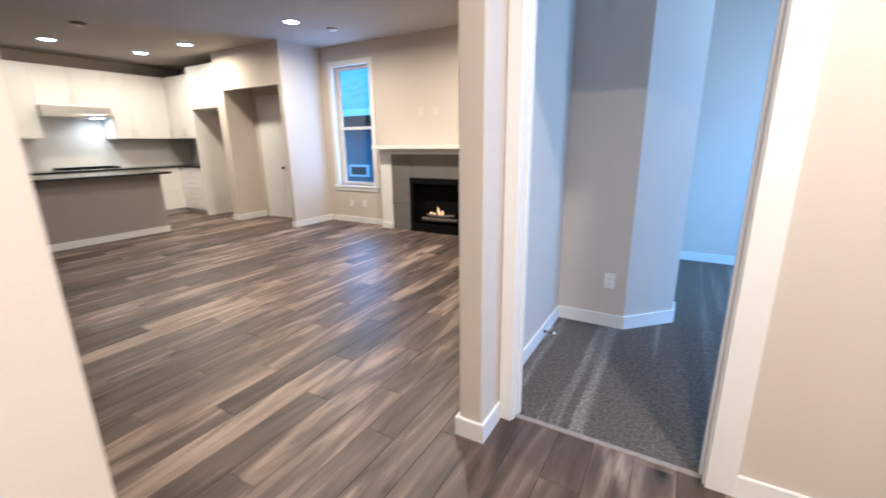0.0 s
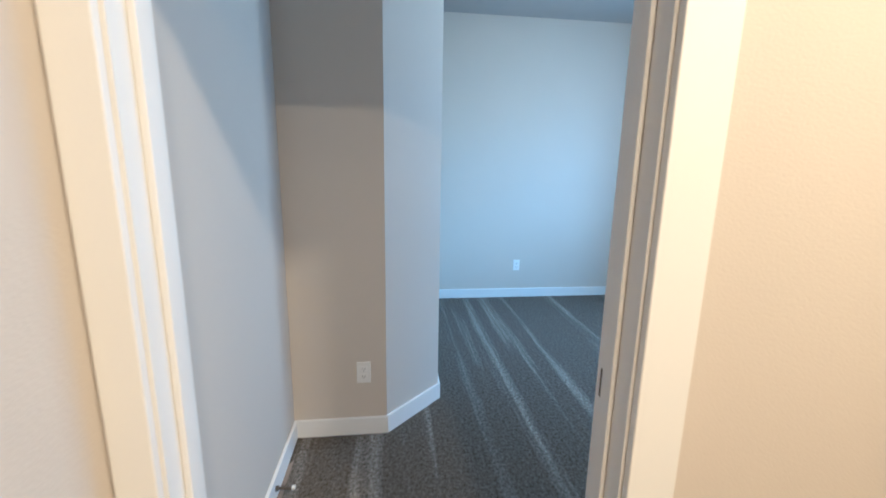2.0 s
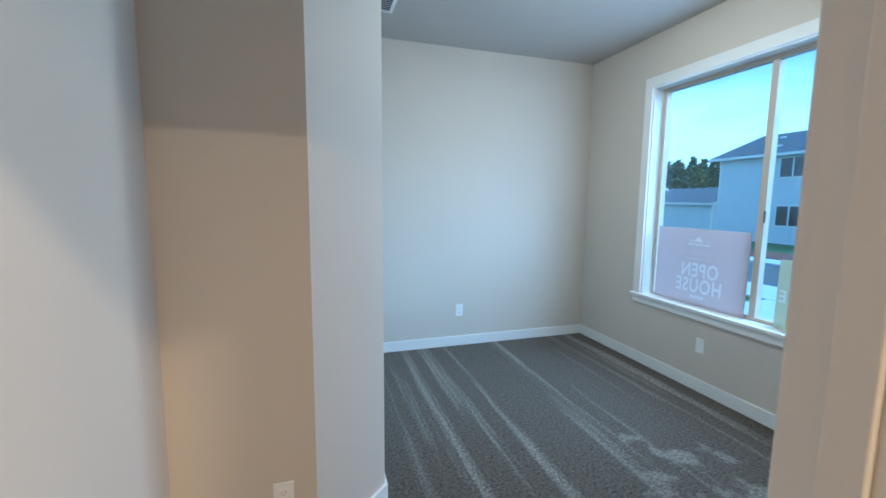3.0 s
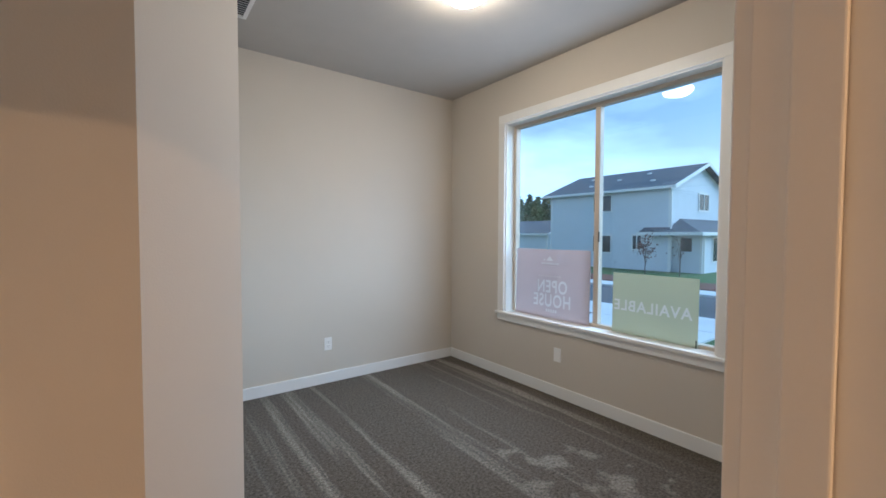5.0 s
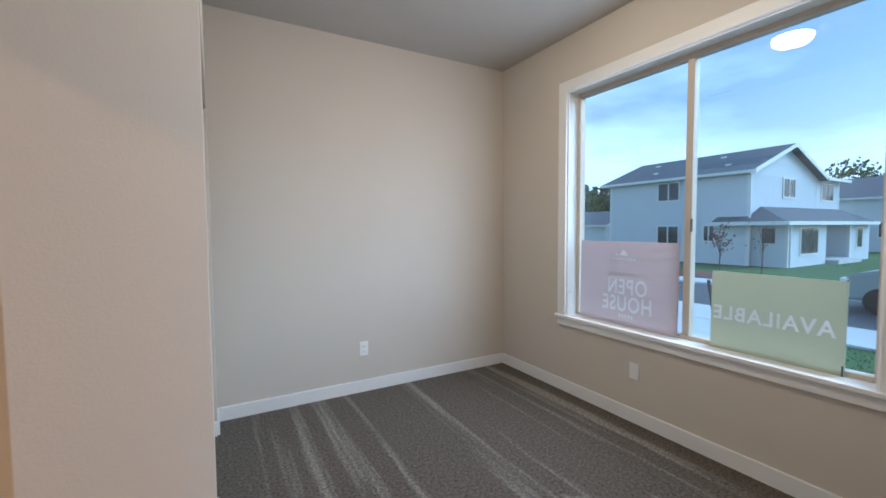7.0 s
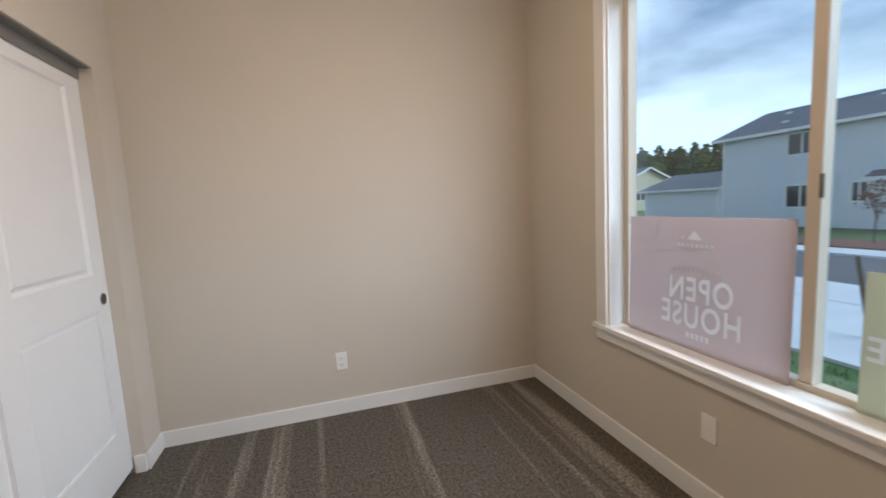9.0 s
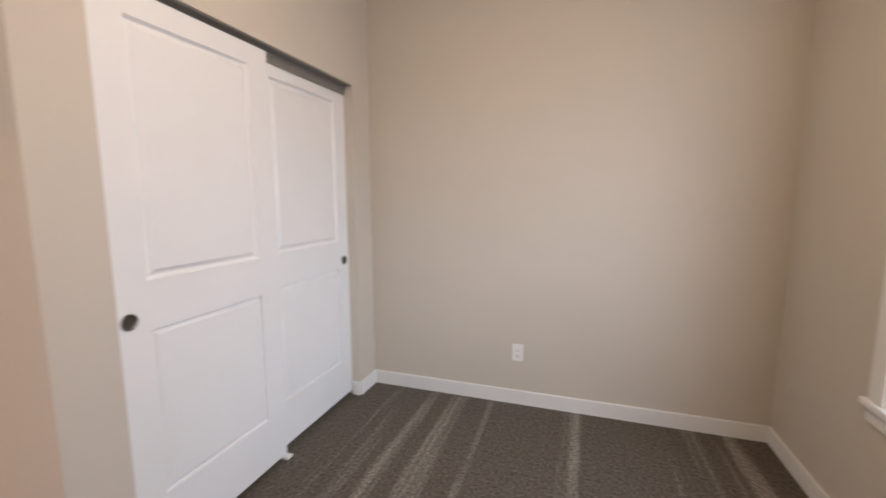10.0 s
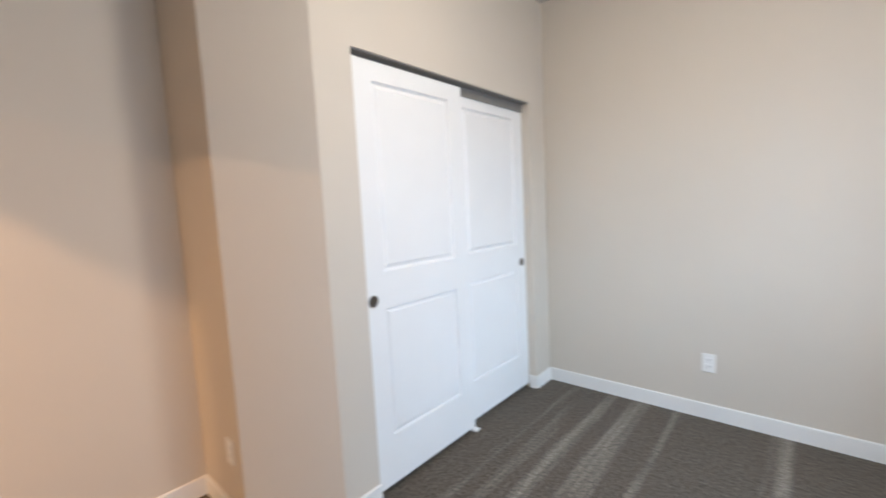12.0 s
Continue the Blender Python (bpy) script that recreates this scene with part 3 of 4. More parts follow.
def put(dy, dz):
    return Matrix.Translation((0.0, dy, dz)) @ REV


def lettered(s, words, size, m, narrow):
    """Letters of unprinted sheet, set into cut-outs of the printed board."""
    inlay(s, text_mesh(words, size, sign_letter, "lettering", s, m, narrow))


def inlay(s, letters):
    """Cuts the shape out of the printed board, so that it shines through."""
    board = s.children[0]
    bm = bmesh.new()
    bm.from_mesh(letters.data)
    bmesh.ops.remove_doubles(bm, verts=bm.verts[:], dist=1e-5)
    bmesh.ops.recalc_face_normals(bm, faces=bm.faces[:])
    bm.to_mesh(letters.data)
    cut = board.modifiers.new("cut", "BOOLEAN")
    cut.operation, cut.solver, cut.object, cut.use_self = "DIFFERENCE", "EXACT", letters, True
    bpy.context.view_layer.update()
    done = bpy.data.meshes.new_from_object(board.evaluated_get(bpy.context.evaluated_depsgraph_get()))
    board.modifiers.clear()
    ys = [v.co.y for v in done.vertices]
    full = max(v.co.y for v in board.data.vertices)
    if len(ys) > 20 and max(ys) > full - 1e-4 and min(ys) < 1e-4 - full:
        board.data = done
    else:
        print("CUT FAILED", letters.name)
    letters.data.transform(Matrix.Diagonal((0.8, 1, 1, 1)))


sa, w, h = sign("translucent mauve open house sign on the sill", 3.885, 4.662, 0.618, 1.21, sign_mauve)
lettered(sa, "OPEN", 0.15, put(-0.02, 0.222), 0.76)
lettered(sa, "HOUSE", 0.15, put(-0.02, 0.102), 0.76)


def print_line(s, name, material, y, z, step, wide, tall, count):
    """A line of small print that cannot be read: one bar a letter."""
    inlay(s, part(name, boxes(*[(-0.0032, 0.0032, y + k * step, y + k * step + wide, z, z + tall) for k in range(count)]), material, s))


print_line(sa, "small_print", sign_letter, -0.075, 0.052, 0.024, 0.017, 0.026, 5)
print_line(sa, "small_print", sign_faint, -0.11, 0.352, 0.024, 0.018, 0.017, 10)
print_line(sa, "small_print", sign_letter, -0.085, 0.462, 0.0235, 0.017, 0.015, 8)
print_line(sa, "small_print", sign_faint, -0.055, 0.443, 0.0235, 0.018, 0.007, 5)
peak = bmesh.new()
for y0, y1, top_z in ((-0.030, 0.046, 0.535), (0.052, 0.078, 0.510)):
    tri = prism([(y0, 0.494), (y1, 0.494), ((y0 + y1) / 2, top_z)], -0.0032, 0.0032)
    tri.transform(Matrix(((0, 0, 1, 0), (1, 0, 0, 0), (0, 1, 0, 0), (0, 0, 0, 1))))
    me = bpy.data.meshes.new("peak")
    tri.to_mesh(me)
    tri.free()
    peak.from_mesh(me)
inlay(sa, part("emblem", peak, sign_letter, sa, "pale peak emblem"))
sb, w, h = sign("translucent green availability sign on the sill", 3.108, 3.692, 0.618, 1.058, sign_green)
lettered(sb, "AVAILABLE", 0.108, put(0.012, 0.172), 0.92)
part("stake_tip", rod(bmesh.new(), (-0.008, -0.285, 0.001), (-0.008, -0.285, 0.05), 0.003, sides=8), black_metal, sb)

# ---- closet doors ----


def panel_door(name, label, w, h, group):
    """Moulded two-panel leaf; its face looks to +x, hinge corner at the origin, width along y."""
    o = tagged(new(name), label, "closet door", group)
    d = 0.035
    bm = bmesh.new()
    st, z1, z2, z3, z4 = 0.115, 0.245, 0.87, 1.045, h - 0.085
    cuts_y, cuts_z = [0, st, w - st, w], [0, z1, z2, z3, z4, h]
    v = [[bm.verts.new((0, y, z)) for z in cuts_z] for y in cuts_y]
    faces = []
    for i in range(3):
        for j in range(5):
            f = bm.faces.new((v[i][j], v[i + 1][j], v[i + 1][j + 1], v[i][j + 1]))
            if i == 1 and j in (1, 3):
                faces.append(f)
    for f in faces:
        for thick, depth in ((0.014, -0.014), (0.010, 0.0), (0.024, 0.011)):
            bmesh.ops.inset_individual(bm, faces=[f], thickness=thick, depth=0)
            for vert in f.verts:
                vert.co.x += depth
    bmesh.ops.recalc_face_normals(bm, faces=bm.faces[:])
    if sum(f.normal.x for f in bm.faces) < 0:
        bmesh.ops.reverse_faces(bm, faces=bm.faces[:])
    part("front_skin", bm, door_paint, o)
    part("core", soft_box(-d, -0.0150, 0, w, 0, h, 0.001, 1), door_paint, o)
    rim = boxes((-0.015, 0, 0, 0.0004, 0, h), (-0.015, 0, w - 0.0004, w, 0, h), (-0.015, 0, 0.0004, w - 0.0004, h - 0.0004, h), (-0.015, 0, 0.0004, w - 0.0004, 0, 0.0004))
    part("edge", rim, door_paint, o)
    return o


def cup_pull(o, y, z):
    m = Matrix.Translation((0.0, y, z)) @ Euler((0, radians(90), 0)).to_matrix().to_4x4()
    pull = part("finger_pull", lathe([(0.029, 0.0), (0.029, 0.003), (0.024, 0.0035), (0.022, 0.001), (0.019, 0.0006), (0.0, 0.0006)], 24, m), bronze, o, "round dark metal finger pull", True)
    part("rim", lathe([(0.0295, 0.0), (0.0295, 0.0034), (0.0265, 0.0042), (0.0255, 0.002), (0.0295, 0.0)], 24, m), steel, pull, "bright rim", True)


door_a = panel_door("closet_door", "white two-panel sliding closet door with round pull", 0.755, 1.998, "closet doors")
door_a.location = (AX1 - 0.016, CY0 + 0.002, 0.03)
cup_pull(door_a, 0.042, 0.917)
door_b = panel_door("closet_door", "white two-panel sliding closet door behind its pair", 0.785, 1.996, "closet doors")
door_b.location = (AX1 - 0.062, CY1 - 0.787, 0.03)
cup_pull(door_b, 0.785 - 0.058, 0.92)
track = thing("closet_track", "grey metal sliding door track under the closet header", "door track")
part("rail", boxes((AX1 - 0.055, AX1 - 0.01, CY0, CY1, CZ - 0.006, CZ)), track_grey, track)
part("rail", boxes((AX1 - 0.105, AX1 - 0.058, CY0, CY1, CZ - 0.006, CZ)), track_grey, track)
part("fascia", boxes((AX1 - 0.058, AX1 - 0.055, CY0, CY1, CZ - 0.060, CZ - 0.006)), track_grey, track)
guide = thing("floor_guide", "small white plastic floor guide between closet doors", "door guide", at=(AX1 - 0.035, 4.60, 0.0))
part("block", soft_box(-0.035, 0.035, -0.02, 0.02, 0, 0.012, 0.002), plastic_white, guide)
part("fin", soft_box(-0.012, -0.006, -0.018, 0.018, 0.012, 0.04, 0.002), plastic_white, guide)

# ---- ceiling lamp and vent of the den ----
lamp = thing("ceiling_lamp", "flush round ceiling lamp with glowing frosted diffuser", "ceiling lamp", at=(LAMP[0], LAMP[1], CEIL))
part("canopy", lathe([(0.0, 0.0), (0.128, 0.0), (0.13, -0.02), (0.128, -0.030), (0.0, -0.030)], 48), plastic_white, lamp, "white metal base", True)
part("diffuser", lathe([(0.0, -0.030), (0.126, -0.030), (0.129, -0.045), (0.122, -0.066), (0.10, -0.082), (0.06, -0.093), (0.0, -0.096)], 48), lamp_glow, lamp, "glowing frosted glass", True)
vent = thing("ceiling_vent", "white slatted ceiling vent beside the closet", "air vent", at=(0.425, 4.90, CEIL))
part("backing", boxes((-0.06, 0.06, -0.13, 0.13, -0.002, 0)), slot_dark, vent)
part("frame", boxes((-0.085, -0.06, -0.155, 0.155, -0.008, 0), (0.06, 0.085, -0.155, 0.155, -0.008, 0), (-0.06, 0.06, -0.155, -0.13, -0.008, 0), (-0.06, 0.06, 0.13, 0.155, -0.008, 0)), plastic_white, vent)
for i in range(9):
    b = boxes((-0.06, 0.06, -0.012, 0.012, -0.001, 0.001))
    b.transform(Matrix.Translation((0, -0.112 + i * 0.028, -0.006)) @ Euler((radians(35), 0, 0)).to_matrix().to_4x4())
    part("slat", b, plastic_white, vent)

# ---- recessed cans ----


def can_light(x, y):
    c = thing("can_light", "round recessed ceiling light, switched on", "ceiling light", "recessed lights", at=(x, y, CEIL))
    part("trim_ring", lathe([(0.086, 0.0), (0.108, 0.0), (0.107, -0.006), (0.088, -0.011), (0.086, 0.0)], 32), plastic_white, c, "white trim ring", True)
    part("lens", lathe([(0.0, 0.0), (0.086, 0.0), (0.084, -0.012), (0.05, -0.018), (0.0, -0.02)], 32), can_glow, c, "glowing lens", True)
    return c


# the two added fill cans at x = -2.2 get a fitting as well
for x, y, _ in LIVING_CANS_AND_FILL + HALL_CANS:
    can_light(x, y)

# ---- living room ----
lwin = thing("window_2", "tall single-hung window with white casing", "window", kind="structure")
part("window_sill", soft_box(LW0 - 0.11, LW1 + 0.11, LYN - 0.035, LYN + 0.09, 0.59, 0.62, 0.005), trim_paint, lwin)
part("apron", soft_box(LW0 - 0.085, LW1 + 0.085, LYN - 0.018, LYN, 0.535, 0.59, 0.003), trim_paint, lwin)
for a in ((LW0 - 0.08, LW0, 0.62, LZ1), (LW1, LW1 + 0.08, 0.62, LZ1), (LW0 - 0.08, LW1 + 0.08, LZ1, LZ1 + 0.08)):
    part("casing", soft_box(a[0], a[1], LYN - 0.018, LYN, a[2], a[3], 0.003), trim_paint, lwin)
for a in ((LW0, LW0 + 0.045, 0.62, LZ1), (LW1 - 0.045, LW1, 0.62, LZ1), (LW0 + 0.045, LW1 - 0.045, 0.62, 0.67), (LW0 + 0.045, LW1 - 0.045, LZ1 - 0.045, LZ1), (LW0 + 0.045, LW1 - 0.045, 1.52, 1.565)):
    part("window_frame", soft_box(a[0], a[1], LYN + 0.085, LYN + 0.145, a[2], a[3], 0.004), vinyl_white, lwin)
for z0, z1, dy in ((0.665, 1.525, 0.11), (1.56, LZ1 - 0.04, 0.125)):
    p = part("pane", boxes((LW0 + 0.04, LW1 - 0.04, LYN + dy, LYN + dy + 0.005, z0, z1)), pane_glass, lwin)
    p.visible_shadow = False

fire = thing("fireplace", "gas fireplace with grey tile surround and white mantel", "fireplace")
FX0, FX1, FY = -3.69, -2.05, 5.46
part("chase", boxes((FX0 - 0.05, -3.36, FY + 0.012, LYN, 0, 1.12), (-2.40, FX1 + 0.05, FY + 0.012, LYN, 0, 1.12), (-3.36, -2.40, FY + 0.012, LYN, 0.80, 1.12)), trim_paint, fire)
part("pilaster", soft_box(FX0 - 0.20, FX0, FY - 0.012, LYN, 0, 1.14, 0.003), trim_paint, fire)
part("pilaster", soft_box(FX1, FX1 + 0.20, FY - 0.012, LYN, 0, 1.14, 0.003), trim_paint, fire)
part("plinth", soft_box(FX0 - 0.205, FX0 + 0.002, FY - 0.026, FY - 0.012, 0, 0.092, 0.003), trim_paint, fire)
part("plinth", soft_box(FX1 - 0.002, FX1 + 0.205, FY - 0.026, FY - 0.012, 0, 0.092, 0.003), trim_paint, fire)
part("frieze", soft_box(FX0 - 0.20, FX1 + 0.20, FY - 0.02, LYN, 1.14, 1.215, 0.003), trim_paint, fire)
part("mantel_shelf", soft_box(FX0 - 0.24, FX1 + 0.24, FY - 0.16, LYN, 1.215, 1.265, 0.005), trim_paint, fire)
for (x0, x1, z0, z1) in ((FX0, -3.36, 0, 0.40), (FX0, -3.36, 0.40, 0.80), (FX0, -3.36, 0.80, 1.14), (-3.36, -2.88, 0.80, 1.14), (-2.88, -2.40, 0.80, 1.14), (-2.40, FX1, 0, 0.40), (-2.40, FX1, 0.40, 0.80), (-2.40, FX1, 0.80, 1.14)):
    part("tile", soft_box(x0 + 0.0012, x1 - 0.0012, FY, FY + 0.012, z0 + 0.0012, z1 - 0.0012, 0.001, 1), tile_grey, fire)
fb = part("firebox", boxes((-3.36, -2.40, LYN - 0.02, LYN + 0.0, 0, 0.8), (-3.36, -3.33, FY + 0.03, LYN - 0.02, 0, 0.8), (-2.43, -2.40, FY + 0.03, LYN - 0.02, 0, 0.8), (-3.33, -2.43, FY + 0.03, LYN - 0.02, 0.0, 0.1), (-3.33, -2.43, FY + 0.03, LYN - 0.02, 0.72, 0.8)), black_metal, fire, "black metal firebox")
part("face_frame", boxes((-3.36, -3.30, FY - 0.01, FY + 0.03, 0.0, 0.8), (-2.46, -2.40, FY - 0.01, FY + 0.03, 0.0, 0.8), (-3.30, -2.46, FY - 0.01, FY + 0.03, 0.72, 0.8), (-3.30, -2.46, FY - 0.01, FY + 0.03, 0.0, 0.12)), black_metal, fire)
logs = bmesh.new()
for a, b, r in (((-3.2, 5.55, 0.18), (-2.6, 5.54, 0.19), 0.035), ((-3.1, 5.53, 0.25), (-2.85, 5.56, 0.23), 0.028), ((-2.95, 5.56, 0.23), (-2.65, 5.53, 0.26), 0.028)):
    rod(logs, a, b, r, r * 0.85, 9)
part("ceramic_log", logs, ember_mat, fire, "dark ceramic logs")
for i, (x, hgt) in enumerate(((-3.05, 0.06), (-2.98, 0.05), (-2.90, 0.14), (-2.85, 0.09))):
    fl = lathe([(0.0, 0.0), (0.014, 0.02), (0.017, hgt * 0.4), (0.009, hgt * 0.75), (0.0, hgt)], 9)
    for v in fl.verts:
        v.co.x += 0.25 * v.co.z * math.sin(3 + i)
    fl.transform(Matrix.Translation((x, 5.545, 0.245)))
    part("flame", fl, flame_mat, fire, "small orange gas flame", True)
for x in (-3.245, -2.99):
    outlet("wall_plate", "beige blank media plate above the mantel", pose(x, LYN, 1.742), "blank", 1, plate_beige)
for x in (-4.69, -4.40):
    outlet("outlet", "white outlet below the tall window", pose(x, LYN, 0.32))

vdoor = thing("door_2", "white panel door with knob in the vestibule", "door", kind="structure")
part("leaf", soft_box(-6.43, -5.87, 5.335, 5.349, 0.01, 2.03, 0.002), door_paint, vdoor)
for z0, z1 in ((0.25, 0.95), (1.08, 1.9)):
    part("panel", soft_box(-6.33, -5.97, 5.329, 5.336, z0, z1, 0.003), door_paint, vdoor)
part("knob", lathe([(0.0, 0.0), (0.012, 0.0), (0.012, 0.03), (0.026, 0.04), (0.026, 0.06), (0.0, 0.066)], 16, Matrix.Translation((-5.93, 5.336, 0.905)) @ Euler((radians(90), 0, 0)).to_matrix().to_4x4()), bronze, vdoor, "dark metal knob", True)
part("casing", boxes((-6.51, -6.43, 5.335, 5.35, 0, 2.12), (-5.87, -5.79, 5.335, 5.35, 0, 2.12), (-6.43, -5.87, 5.335, 5.35, 2.03, 2.12)), trim_paint, vdoor)

# ---- kitchen ----


def cabinet(name, label, x0, x1, y0, y1, z0, z1, face, doors, drawers=0, handle_low=True):
    """A painted cabinet; face: '+x' or '-y', the side on which its fronts sit."""
    c = thing(name, label, "cabinet", "kitchen cabinets")
    part("body", boxes((x0, x1, y0, y1, z0, z1)), cabinet_paint, c)
    a0, a1 = (y0, y1) if face == "+x" else (x0, x1)
    cells = []
    if drawers:
        hs = (z1 - z0) / drawers
        cells = [(a0, a1, z0 + hs * i, z0 + hs * (i + 1), "drawer") for i in range(drawers)]
    else:
        wd = (a1 - a0) / doors
        cells = [(a0 + wd * i, a0 + wd * (i + 1), z0, z1, "door") for i in range(doors)]
    for k, (b0, b1, c0, c1, kind) in enumerate(cells):
        g = 0.002
        if face == "+x":
            f = part(kind, soft_box(x1, x1 + 0.019, b0 + g, b1 - g, c0 + g, c1 - g, 0.002, 1), cabinet_paint, c)
        else:
            f = part(kind, soft_box(b0 + g, b1 - g, y0 - 0.019, y0, c0 + g, c1 - g, 0.002, 1), cabinet_paint, c)
        if kind == "drawer":
            mid, zz = (b0 + b1) / 2, (c0 + c1) / 2
            ends = ((mid - 0.06, zz), (mid + 0.06, zz))
        else:
            edge = b1 - 0.04 if k % 2 == 0 else b0 + 0.04
            zz = c0 + 0.05 if handle_low else c1 - 0.17
            ends = ((edge, zz), (edge, zz + 0.12))
        hb = bmesh.new()
        P = (lambda a, z, d: (x1 + 0.019 + d, a, z)) if face == "+x" else (lambda a, z, d: (a, y0 - 0.019 - d, z))
        rod(hb, P(*ends[0], 0.028), P(*ends[1], 0.028), 0.005, sides=8)
        for e in ends:
            rod(hb, P(*e, 0), P(*e, 0.028), 0.004, sides=8)
        part("handle", hb, steel, f, "brushed steel bar handle")
    return c


UZ0, UZ1 = 1.44, 2.56
for y0, y1, n in ((0.9, 1.7, 2), (1.7, 2.35, 2), (2.35, 3.02, 2), (3.97, 4.95, 3)):
    cabinet("wall_cabinet", "white flat-front wall cabinet beside the range hood", LXW, -8.67, y0, y1, UZ0, UZ1, "+x", n)
cabinet("wall_cabinet", "short white wall cabinet above the range hood", LXW, -8.67, 3.02, 3.97, 1.95, UZ1, "+x", 2)
cabinet("wall_cabinet", "white flat-front corner wall cabinet", -8.67, -7.66, 4.97, 5.45, UZ0, UZ1, "-y", 2)
cabinet("wall_cabinet", "deep white cabinet above the refrigerator bay", -7.64, -6.82, 4.86, 5.45, 1.93, UZ1 + 0.08, "-y", 2)
tagged(part("end_panel", soft_box(-7.66, -7.64, 4.84, 5.45, 0, UZ1 + 0.08, 0.001, 1), cabinet_paint), "tall white refrigerator side panel", "cabinet panel")
for y0, y1, n in ((0.9, 1.9, 2), (1.9, 3.05, 2), (3.05, 3.97, 2), (3.97, 4.85, 2)):
    cabinet("base_cabinet", "white flat-front base cabinet under the dark counter", LXW, -8.42, y0, y1, 0.10, 0.90, "+x", n, handle_low=False)
cabinet("base_cabinet", "white four-drawer base cabinet", -8.42, -7.68, 4.87, 5.45, 0.10, 0.90, "-y", 1, drawers=4)
tagged(part("toe_kick", boxes((LXW, -8.48, 0.9, 5.45, 0, 0.10), (-8.48, -7.68, 4.93, 5.45, 0, 0.10)), cabinet_paint), "white recessed toe kick", "toe kick", kind="structure")
tagged(part("worktop", boxes((LXW, -8.37, 0.88, 5.45, 0.90, 0.93), (-8.37, -7.662, 4.83, 5.45, 0.90, 0.93)), counter_stone), "dark polished stone kitchen worktop", "worktop")
tagged(part("backsplash", boxes((LXW, LXW + 0.01, 0.9, 5.44, 0.93, UZ0), (LXW, LXW + 0.01, 3.02, 3.97, UZ0, 1.95), (LXW + 0.01, -7.67, 5.44, 5.45, 0.93, UZ0)), backsplash_mat), "pale tiled backsplash", "backsplash", kind="structure")
hood = thing("range_hood", "stainless steel slim range hood under cabinets", "range hood")
hb = prism([(3.03, 1.78), (3.96, 1.78), (3.96, 1.95), (3.03, 1.95)], LXW, -8.55)
hb.transform(Matrix(((0, 0, 1, 0), (1, 0, 0, 0), (0, 1, 0, 0), (0, 0, 0, 1))))
part("shell", hb, steel, hood)
part("front_lip", soft_box(-8.56, -8.50, 3.02, 3.97, 1.775, 1.83, 0.008), steel, hood)
part("light", boxes((-8.72, -8.62, 3.72, 3.86, 1.772, 1.779)), can_glow, hood, "small glowing hood light")
disc_lamp(-8.67, 3.79, 1.76, 3.5, 0.1)
cook = thing("cooktop", "black gas cooktop with grates on the counter", "cooktop")
part("plate", soft_box(-8.93, -8.43, 3.08, 3.92, 0.93, 0.94, 0.002), steel, cook)
for i in range(3):
    g = bmesh.new()
    y = 3.10 + i * 0.275
    for k in range(3):
        box(g, -8.9, -8.46, y + k * 0.115, y + k * 0.115 + 0.014, 0.955, 0.972)
    for xx in (-8.9, -8.69, -8.474):
        box(g, xx, xx + 0.014, y, y + 0.244, 0.94, 0.9715)
    part("grate", g, black_metal, cook, "black cast iron grate")

isl = thing("kitchen_island", "taupe kitchen island with dark stone top", "kitchen island")
part("body", boxes((-7.55, -6.79, 1.2, 3.70, 0, 0.90)), island_paint, isl)
part("base_trim", boxes((-6.79, -6.776, 1.2, 3.714, 0, 0.092), (-7.55, -6.79, 3.70, 3.714, 0, 0.092)), trim_paint, isl, "white base trim")
part("countertop", soft_box(-7.6, -6.55, 1.12, 3.76, 0.90, 0.93, 0.003), counter_stone, isl, "dark polished stone top")
fau = thing("faucet", "chrome gooseneck faucet on the island", "faucet", at=(-7.35, 2.3, 0.93))
fm = bmesh.new()
rod(fm, (0, 0, 0), (0, 0, 0.28), 0.013)
pts = [(0.09 - 0.09 * math.cos(a), 0, 0.28 + 0.09 * math.sin(a)) for a in [math.pi * i / 10 for i in range(11)]]
for a, b in zip(pts, pts[1:]):
    rod(fm, a, b, 0.011)
part("spout", fm, steel, fau, smooth=True)
part("handle", rod(bmesh.new(), (0, 0.012, 0.08), (0, 0.08, 0.12), 0.007), steel, fau)

for x, y, r in ((-4.09, 4.83, 0.07), (-6.47, 2.95, 0.08)):
    d = thing("smoke_detector", "small round white ceiling fixture", "ceiling fixture", at=(x, y, CEIL))
    part("cap", lathe([(0.0, 0.0), (r, 0.0), (r * 0.95, -0.02), (r * 0.6, -0.03), (0.0, -0.03)], 24), plastic_white if x > -5 else bronze, d, smooth=True)

# ---- outdoors ----
GZ = -0.95
structure("ground", boxes((-120, 260, -200, 260, GZ - 0.3, GZ)), lawn_mat, "lawn soil and distant ground")
tagged(part("pavement", soft_box(10.4, 12.2, -60, 80, GZ, GZ + 0.06, 0.01, 1), concrete), "pale concrete pavement", "pavement", kind="structure")
tagged(part("driveway", boxes((7.3, 10.4, 5.6, 8.8, GZ, GZ + 0.05)), concrete), "pale concrete driveway", "driveway", kind="structure")
tagged(part("road", boxes((12.2, 16.6, -60, 80, GZ, GZ + 0.02)), asphalt), "grey asphalt street", "road", kind="structure")
tagged(part("pavement", soft_box(16.6, 17.9, -60, 80, GZ, GZ + 0.10, 0.01, 1), concrete), "pale concrete pavement across the street", "pavement", kind="structure")
tagged(part("mulch_bed", soft_box(17.95, 20.4, 8.6, 24, GZ, GZ + 0.14, 0.05, 2), mulch), "red-brown bark mulch bed", "mulch bed", kind="structure")


